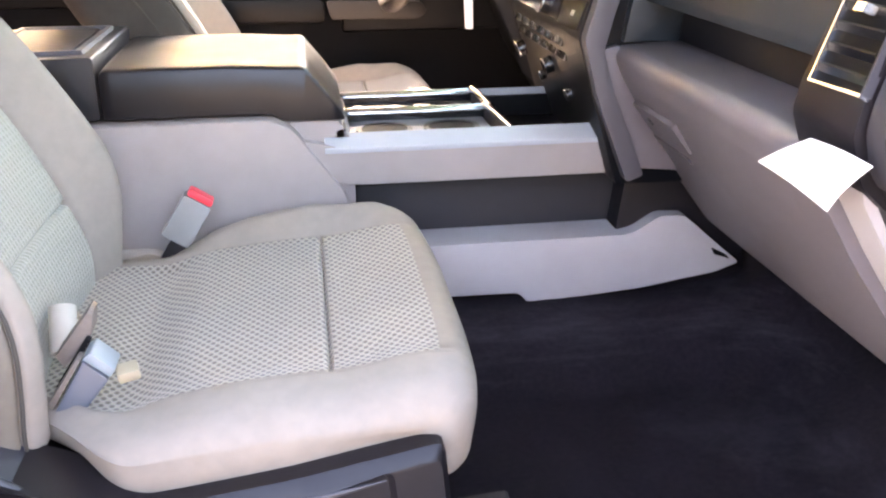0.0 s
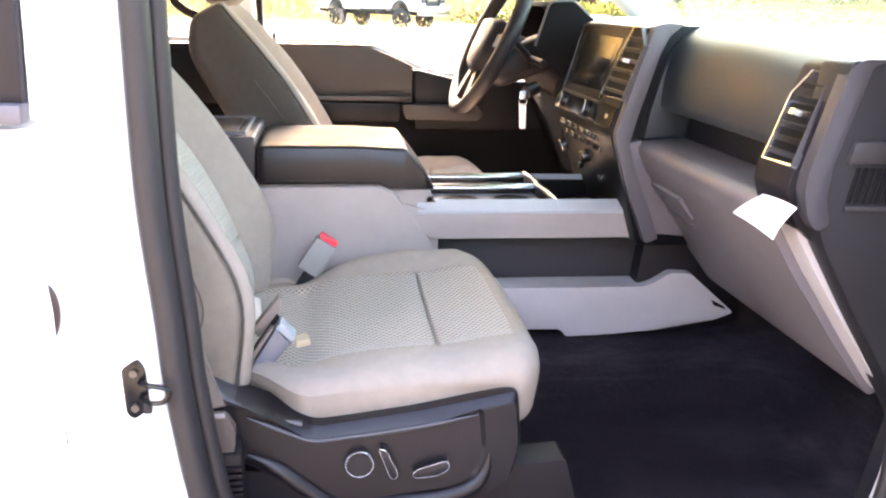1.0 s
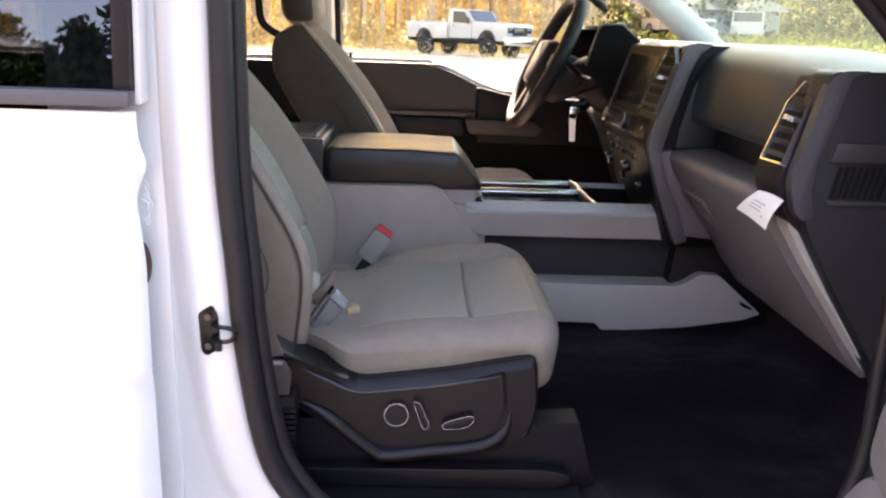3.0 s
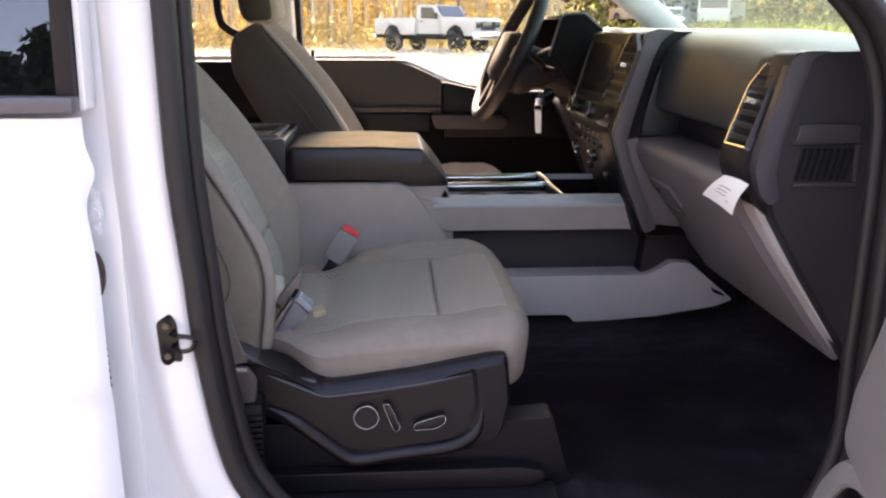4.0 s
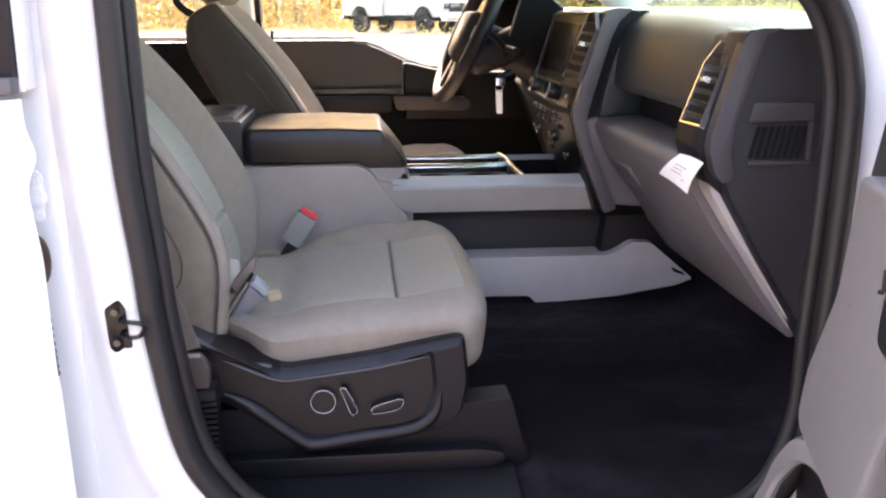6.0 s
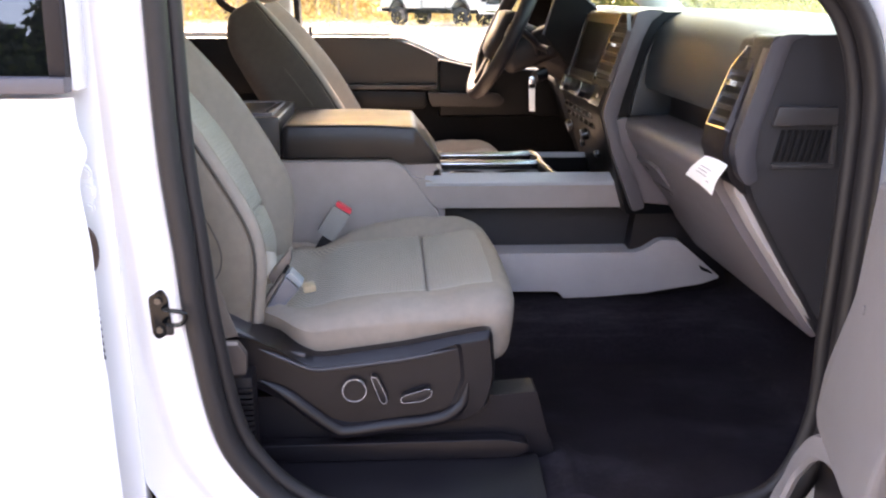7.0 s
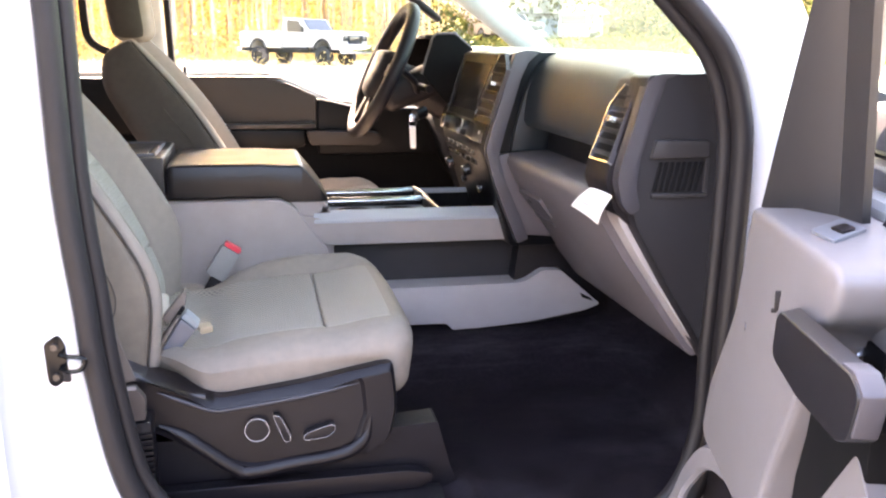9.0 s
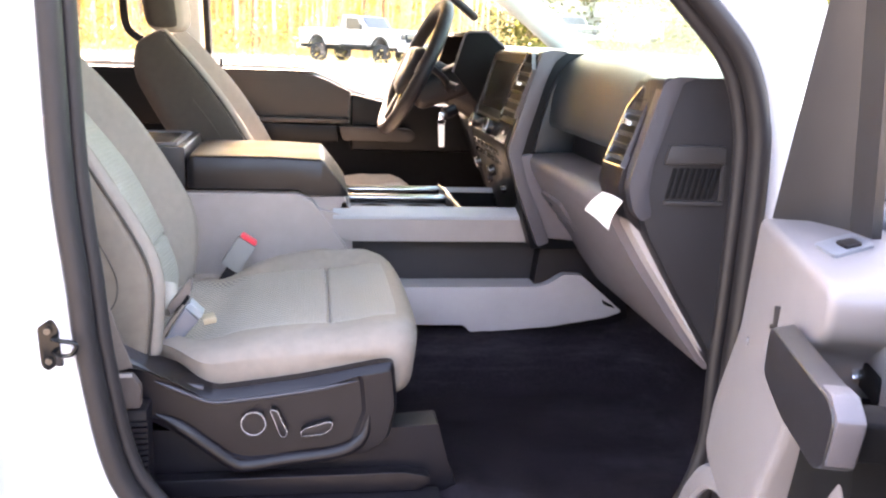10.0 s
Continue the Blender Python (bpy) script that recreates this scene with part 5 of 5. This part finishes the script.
part("column_shroud", moved(block(-0.10, 0.10, -0.055, 0.055, -0.045, 0.045, 0.03, 0.015), pose(0.455, 0.41, 1.262, 0, -20, 0)), DARKTRIM, wheel, "black column shroud")
part("stalk", rod((0.45, 0.36, 1.27), (0.47, 0.235, 1.262), 0.008, 12, 0.010), CHARCOAL, wheel)
part("shift_lever", sweep(spline([(0.46, 0.36, 1.25), (0.44, 0.30, 1.28), (0.40, 0.25, 1.31)], 5), circle(0.009, 10), up=(0, 0, 1)), CHARCOAL, wheel)
part("ignition", rod((0.47, 0.30, 1.20), (0.44, 0.285, 1.19), 0.016, 16), CHARCOAL, wheel)
keys = thing("key_ring", "ignition key with a hanging white paper tag", "key")
part("key", box(0.425, 0.442, 0.282, 0.287, 1.172, 1.192, 0.002), CHROME, keys)
part("ring", sweep([(0.434 + 0.010 * math.cos(i / 16 * 2 * math.pi), 0.285, 1.168 + 0.010 * math.sin(i / 16 * 2 * math.pi)) for i in range(16)], circle(0.0012, 6), True, up=(0, 1, 0)), CHROME, keys)
part("key_tag", prism(rounded([(0.425, 1.162), (0.442, 1.160), (0.443, 1.100), (0.428, 1.101)], 0.003, 2), 0.284, 0.286, 0), PAPER, keys, "white paper key tag")
# grab handle on the far windscreen pillar
grip = thing("grab_handle", "black grab handle on the windscreen pillar", "handle")
part("grip_bar", sweep(spline([(0.40, 0.745, 1.60), (0.43, 0.725, 1.575), (0.50, 0.715, 1.52), (0.56, 0.715, 1.475), (0.59, 0.74, 1.455)], 5), circle(0.013, 10), up=(0, 1, 0)), DARKTRIM, grip)
# belt loop beside the driver's headrest
far_belt = thing("driver_belt", "dark seat belt guide at the far door pillar", "seat belt")
part("belt_guide", sweep(spline([(-0.480, 0.80, 1.62), (-0.478, 0.80, 1.46), (-0.470, 0.80, 1.392), (-0.444, 0.80, 1.363), (-0.405, 0.80, 1.344)], 5), [(-0.011, -0.006), (0.011, -0.006), (0.011, 0.006), (-0.011, 0.006)], up=(0, 1, 0)), DARKTRIM, far_belt)

# ---- surroundings ----
def leafy(name, colors, rough=0.6):
    """Thin leaves that let some light through, varied leaf by leaf."""
    m = bpy.data.materials.new(name)
    m.use_nodes = True
    nt = m.node_tree
    nt.nodes.remove(nt.nodes["Principled BSDF"])
    geo = nt.nodes.new("ShaderNodeNewGeometry")
    ramp = nt.nodes.new("ShaderNodeValToRGB")
    ramp.color_ramp.elements[0].color, ramp.color_ramp.elements[1].color = (*colors[0], 1), (*colors[-1], 1)
    for i, c in enumerate(colors[1:-1]):
        e = ramp.color_ramp.elements.new((i + 1) / (len(colors) - 1))
        e.color = (*c, 1)
    nt.links.new(geo.outputs["Random Per Island"], ramp.inputs[0])
    d, t, mx = nt.nodes.new("ShaderNodeBsdfDiffuse"), nt.nodes.new("ShaderNodeBsdfTranslucent"), nt.nodes.new("ShaderNodeMixShader")
    mx.inputs[0].default_value = 0.86
    for n in (d, t):
        nt.links.new(ramp.outputs[0], n.inputs["Color"])
    nt.links.new(d.outputs[0], mx.inputs[1])
    nt.links.new(t.outputs[0], mx.inputs[2])
    nt.links.new(mx.outputs[0], nt.nodes["Material Output"].inputs["Surface"])
    return m


AUTUMN = leafy("autumn_leaves", ((0.82, 0.56, 0.14), (0.88, 0.68, 0.18), (0.66, 0.54, 0.14), (0.78, 0.44, 0.12)))
MEADOW = leafy("green_shrubs", ((0.075, 0.10, 0.030), (0.12, 0.135, 0.040), (0.050, 0.075, 0.028), (0.16, 0.14, 0.05)))
BRUSHY = leafy("dry_brush", ((0.80, 0.60, 0.28), (0.88, 0.72, 0.34), (0.46, 0.31, 0.16), (0.88, 0.74, 0.26)))
NEEDLES = leafy("needles", ((0.012, 0.028, 0.014), (0.025, 0.045, 0.02), (0.018, 0.03, 0.02)))
BARK = material("bark", (0.30, 0.20, 0.12), 0.9, vary=0.35, scale=3, bump=0.6, bump_scale=30)
PALEBARK = material("pale_bark", (0.55, 0.42, 0.28), 0.9, vary=0.3, scale=3, bump=0.6, bump_scale=30)
rnd = random.Random(7)


def leaves(bm, spots, per, spread, size):
    for c in spots:
        for _ in range(per):
            p = Vector(c) + Vector((rnd.gauss(0, spread), rnd.gauss(0, spread), rnd.gauss(0, spread * 0.8)))
            a, b = Vector((rnd.uniform(-1, 1), rnd.uniform(-1, 1), rnd.uniform(-1, 1))).normalized(), Vector((rnd.uniform(-1, 1), rnd.uniform(-1, 1), rnd.uniform(-1, 1))).normalized()
            s = size * rnd.uniform(0.6, 1.4)
            v = [bm.verts.new(p + a * s), bm.verts.new(p + b * s * 0.7), bm.verts.new(p - a * s), bm.verts.new(p - b * s * 0.7)]
            bm.faces.new(v)


def tree(height, crown_low, leafmat, bark, per=26):
    t = thing("tree", "slender autumn tree with a bare trunk and yellow leaves", "tree", group="edge of the woods")
    lean = (rnd.uniform(-0.5, 0.5), rnd.uniform(-0.5, 0.5))
    line = spline([(0, 0, -0.2), (lean[0] * 0.2, lean[1] * 0.2, height * 0.35), (lean[0] * 0.7, lean[1] * 0.6, height * 0.7), (lean[0], lean[1], height)], 4)
    bms = [sweep(line, circle(0.13, 8), up=(0, 1, 0), scale=lambda s: 1 - 0.85 * s)]
    tips = []
    for i in range(9):
        z = height * (0.25 + 0.07 * i)
        k = min(len(line) - 1, int(z / height * len(line)))
        a = rnd.uniform(0, 6.28)
        ln = rnd.uniform(0.8, 1.8) * (1.1 - 0.06 * i)
        p = line[k]
        q = p + Vector((math.cos(a) * ln, math.sin(a) * ln, ln * 0.7))
        bms.append(sweep([p, p.lerp(q, 0.5) + Vector((0, 0, -0.06)), q], circle(0.035, 5), up=(0, 0.3, 1), scale=lambda s: 1 - 0.8 * s))
        if z > crown_low:
            tips += [q, p.lerp(q, 0.6)]
    part("trunk", join(*bms), bark, t)
    bm = bmesh.new()
    leaves(bm, tips + [line[-1]], int(per * 1.5), 0.42, 0.07)
    part("crown", bm, leafmat, t, smooth=False)
    return t


protos = [tree(9, 2.2, AUTUMN, BARK), tree(11, 3.5, AUTUMN, PALEBARK), tree(8, 1.2, AUTUMN, BARK, 34), tree(10, 5.0, BRUSHY, PALEBARK, 14)]
for i, t in enumerate(protos):
    t.matrix_basis = pose(-9 + 6 * i, 50 + i, 0.3, 0, 0, 40 * i)
for i in range(44):
    x = -24 + 0.80 * i + rnd.uniform(-0.7, 0.7)
    y = 49 + rnd.uniform(0, 9) + max(0, (x - 8) * 0.25)
    c = copy_thing(protos[i % 4], pose(x, y, 0.3, 0, 0, rnd.uniform(0, 360)))
    k = rnd.uniform(0.75, 1.15)
    c.scale = (k, k, k)

# bare saplings, brush and the woods behind
bm = bmesh.new()
for i in range(420):
    x, y = rnd.uniform(-34, 11), rnd.uniform(50, 66)
    h, l = rnd.uniform(5, 12), rnd.uniform(-0.6, 0.6)
    r = rnd.uniform(0.03, 0.10)
    rings = [[(x + l * k + r * (1 - 0.7 * k) * math.cos(a), y + r * (1 - 0.7 * k) * math.sin(a), 0.2 + h * k) for a in (0, 2.1, 4.2)] for k in (0, 0.5, 1)]
    vs = [[bm.verts.new(p) for p in r_] for r_ in rings]
    for a in range(2):
        for b in range(3):
            bm.faces.new((vs[a][b], vs[a][(b + 1) % 3], vs[a + 1][(b + 1) % 3], vs[a + 1][b]))
saplings = part("woods", bm, PALEBARK)
tagged(saplings, "crowd of thin bare saplings at the edge of the woods", "woods", kind="stuff")
bm = bmesh.new()
spots = [(rnd.uniform(-26, 11), rnd.uniform(46, 56), 0.4 + abs(rnd.gauss(0, 0.7))) for _ in range(520)] + [(rnd.uniform(-30, 12), rnd.uniform(56, 68), rnd.uniform(0.4, 7.5)) for _ in range(2000)] + [(rnd.uniform(-45, 80), rnd.uniform(64, 76), rnd.uniform(5, 14)) for _ in range(700)]
leaves(bm, spots, 34, 0.6, 0.10)
leaves(bm, [(rnd.uniform(-70, 11), rnd.uniform(58, 80), rnd.uniform(6, 34)) for _ in range(3600)], 12, 1.0, 0.42)
brush = part("brush", bm, BRUSHY, smooth=False)
tagged(brush, "dry tan and yellow brush and foliage", "brush", kind="stuff")
bm = bmesh.new()
leaves(bm, [(rnd.uniform(11, 70), rnd.uniform(64, 78), rnd.uniform(0.6, 13)) for _ in range(3600)], 16, 0.8, 0.22)
leaves(bm, [(x, y, 0.36 + 0.8 * smooth01(38, 54, y) * smooth01(7, 13, x)) for x, y in ((rnd.uniform(7, 46), rnd.uniform(36, 64)) for _ in range(7500))], 13, 0.26, 0.10)
tagged(part("shrubs", bm, MEADOW, smooth=False), "olive green shrubs and trees beyond the lot", "shrubs", kind="stuff")
bm = bmesh.new()
leaves(bm, [(rnd.uniform(-14, 30), rnd.uniform(30, 52), 0.30) for _ in range(1500)], 12, 0.25, 0.045)
tagged(part("dry_grass", bm, BRUSHY, smooth=False), "sparse dry grass on the lot", "grass", kind="stuff")


def conifer(x, y, h):
    t = thing("conifer", "tall dark green conifer across the lot", "tree", (x, y, 0), "conifers across the lot")
    part("trunk", rod((0, 0, -0.1), (0, 0, h), 0.2, 10, 0.03), BARK, t)
    bm = bmesh.new()
    n = int(h * 9)
    for i in range(n):
        z = 0.6 + (h - 0.6) * i / n
        reach = (1 - z / h) * h * 0.24 + 0.25
        for k in range(5):
            a = i * 2.4 + k * 1.257 + rnd.uniform(-0.3, 0.3)
            for s in (0.35, 0.65, 0.95):
                leaves(bm, [(math.cos(a) * reach * s, math.sin(a) * reach * s, z - 0.15 * s * reach)], 4, 0.14, 0.15)
    part("crown", bm, NEEDLES, t, smooth=False)


for x, y, h in ((-6.6, -22, 12.0), (-8.2, -22, 8.9), (-9.3, -22.5, 8.5), (-10.6, -23, 9.4), (-12.5, -24, 8.2), (-15, -24, 9.5), (3, -30, 9)):
    conifer(x, y, h)

backdrop = part("backdrop", sheet(lambda u, v: (-160 + 360 * u, 84 + 22 * math.sin(math.pi * u), -1 + (34 - 26 * smooth01(0.46, 0.50, u)) * v + 3 * v * noise.noise((u * 40, 0, 0))), 120, 6), material("far_woods", (0.34, 0.23, 0.10), 1.0, vary=0.6, scale=0.5, spec=0.0), smooth=False)
tagged(backdrop, "brown haze of far autumn woods", "backdrop", kind="structure")

bm = bmesh.new()
for i in range(3600):
    x, y = rnd.uniform(-70, 70), rnd.uniform(-52, -40)
    top = 8.5 + 3.0 * noise.noise((x * 0.13, 1.7, 0)) + 2.0 * noise.noise((x * 0.5, 4.1, 0))
    leaves(bm, [(x, y, top * rnd.random() ** 0.8)], 11, 0.9, 0.42)
tagged(part("hedge", bm, NEEDLES, smooth=False), "dark evergreen woods across the lot", "woods", kind="stuff")

# ---- parked vehicles ----
WHITECAR = material("white_car_paint", (0.43, 0.40, 0.365), 0.35, vary=0.03, scale=2, coat=0.5)
TYRE = material("tyre", (0.02, 0.02, 0.02), 0.85, vary=0.2)
DARKGLASS = material("dark_glass", (0.03, 0.035, 0.04), 0.08, vary=0.05)


def road_wheel(owner, x, y, r):
    w = part("wheel", sweep([(x + (r - 0.10) * math.cos(i / 24 * 2 * math.pi), y, r + (r - 0.10) * math.sin(i / 24 * 2 * math.pi)) for i in range(24)], [(-0.10, -0.12), (0.10, -0.12), (0.10, 0.12), (-0.10, 0.12)], True, up=(0, 1, 0)), TYRE, owner, "black tyre")
    part("rim", rod((x, y - 0.10, r), (x, y + 0.10, r), r - 0.20, 20), BLACKMETAL, w)


def pickup(m, label):
    v = thing("pickup_truck", label, "truck", group="parked vehicles")
    half = 1.0
    part("frame_rails", box(-2.7, 2.7, -0.5, 0.5, 0.55, 0.75, 0.02), TYRE, v)
    part("cargo_bed", prism(rounded([(-2.95, 0.80), (-2.30, 0.80), (-2.22, 1.10), (-1.95, 1.22), (-1.62, 1.10), (-1.54, 0.80), (-0.62, 0.76), (-0.62, 1.48), (-2.95, 1.48)], 0.04, 3), -half, half, 0.03), WHITECAR, v, "white cargo bed")
    part("bed_floor", box(-2.85, -0.70, -0.85, 0.85, 1.475, 1.49, 0.005), TYRE, v)
    part("cab", prism(rounded([(-0.58, 0.72), (0.80, 0.72), (0.85, 1.42), (0.42, 2.02), (-0.48, 2.06), (-0.58, 1.5)], 0.06, 4), -half + 0.03, half - 0.03, 0.05, 3), WHITECAR, v, "white cab")
    part("nose", prism(rounded([(0.82, 0.80), (1.20, 0.80), (1.28, 1.08), (1.58, 1.20), (1.88, 1.08), (1.96, 0.72), (2.55, 0.72), (2.62, 1.36), (2.45, 1.46), (0.84, 1.52)], 0.05, 3), -half, half, 0.05, 3), WHITECAR, v, "white hood and wings")
    for s in (-1, 1):
        part("side_window", prism(rounded([(-0.30, 1.46), (0.62, 1.44), (0.34, 1.92), (-0.30, 1.94)], 0.05, 3), s * (half - 0.045), s * (half - 0.02), 0), DARKGLASS, v, "dark side window")
        part("mirror", box(0.55, 0.65, s * (half + 0.02) - 0.06, s * (half + 0.10) + 0.06, 1.42, 1.68, 0.03), TYRE, v)
        part("headlight", box(2.50, 2.64, s * 0.72 - 0.18, s * 0.72 + 0.18, 1.06, 1.30, 0.03), DARKGLASS, v)
        part("door_handle", box(-0.36, -0.20, s * (half - 0.03) - 0.02, s * (half - 0.03) + 0.02, 1.30, 1.34, 0.01), TYRE, v)
        part("door_seam", box(0.74, 0.755, s * (half - 0.028) - 0.006, s * (half - 0.028) + 0.006, 0.80, 1.42, 0), TYRE, v)
        part("door_seam", box(-0.50, -0.485, s * (half - 0.028) - 0.006, s * (half - 0.028) + 0.006, 0.80, 1.46, 0), TYRE, v)
        part("rocker_strip", box(-0.60, 0.84, s * (half - 0.03) - 0.02, s * (half - 0.03) + 0.02, 0.70, 0.80, 0.01), TYRE, v)
        part("tail_light", box(-2.97, -2.90, s * (half - 0.08) - 0.07, s * (half - 0.08) + 0.085, 1.05, 1.38, 0.02), RED, v)
        for x in (-1.92, 1.58):
            part("wheel_arch", sweep([(x + 0.47 * math.cos(a / 12 * math.pi), s * (half + 0.005), 0.56 + 0.56 * math.sin(a / 12 * math.pi)) for a in range(13)], [(-0.03, -0.02), (0.03, -0.02), (0.03, 0.02), (-0.03, 0.02)], up=(0, 1, 0)), TYRE, v)
            road_wheel(v, x, s * (half - 0.14), 0.42)
    part("windscreen", prism([(0.865, 1.46), (0.885, 1.46), (0.475, 2.0), (0.455, 2.0)], -0.82, 0.82, 0), DARKGLASS, v)
    part("grille", box(2.55, 2.66, -0.50, 0.50, 0.95, 1.32, 0.03), DARKGLASS, v)
    part("front_bumper", box(2.50, 2.85, -1.02, 1.02, 0.55, 0.88, 0.06), CHROME, v)
    part("rear_bumper", box(-3.10, -2.92, -0.98, 0.98, 0.60, 0.78, 0.04), CHROME, v)
    v.matrix_basis = m
    return v


far_pickup = pickup(pose(2.35, 40.4, 0.26, 0, 0, -40), "white single-cab pickup truck parked before autumn trees")
copy_thing(far_pickup, pose(16.2, 57, 1.05, 0, 0, -75))


def van(m):
    v = thing("parked_van", "white van parked at the far side of the lot", "van", group="parked vehicles")
    part("box", box(-3.0, 0.6, -1.0, 1.0, 0.5, 2.15, 0.16, 3), WHITECAR, v, "white van body")
    part("cab", prism(rounded([(0.62, 0.6), (2.5, 0.6), (2.45, 1.25), (1.9, 1.45), (1.45, 2.10), (0.62, 2.15)], 0.08, 4), -1.0, 1.0, 0.06, 3), WHITECAR, v)
    for s in (-1, 1):
        part("side_window", prism([(0.85, 1.5), (1.65, 1.5), (1.35, 2.1), (0.85, 2.1)], s * 0.99, s * 1.012, 0), DARKGLASS, v)
        for x in (-2.2, 1.7):
            road_wheel(v, x, s * 0.85, 0.40)
    for x in (-2.6, -1.5, -0.4):
            part("side_window", box(x, x + 0.9, s * 0.985 - 0.02, s * 0.985 + 0.02, 1.40, 1.90, 0.01), DARKGLASS, v)
    part("windscreen", prism([(1.93, 1.48), (1.95, 1.48), (1.52, 2.06), (1.50, 2.06)], -0.85, 0.85, 0), DARKGLASS, v)
    v.matrix_basis = m
    return v


van(pose(21.6, 60, 1.05, 0, 0, -110))


def shed():
    h = thing("storage_building", "long low pale grey storage building beyond the lot", "building")
    part("wall", box(16.5, 26, 66, 72, 0.2, 3.4, 0.05), material("pale_siding", (0.30, 0.29, 0.26), 0.7, vary=0.1, scale=1), h)
    part("roof", prism([(65.5, 3.4), (69, 4.6), (72.5, 3.4)], 16.1, 26.4, 0.03, axis="x"), material("grey_roofing", (0.3, 0.31, 0.32), 0.7, vary=0.15, scale=1), h)
    for x in (18.5, 22.0):
        part("door", box(x - 1.2, x + 1.2, 65.93, 66.0, 1.0, 3.0, 0.02), PALEBLUE, h)


shed()
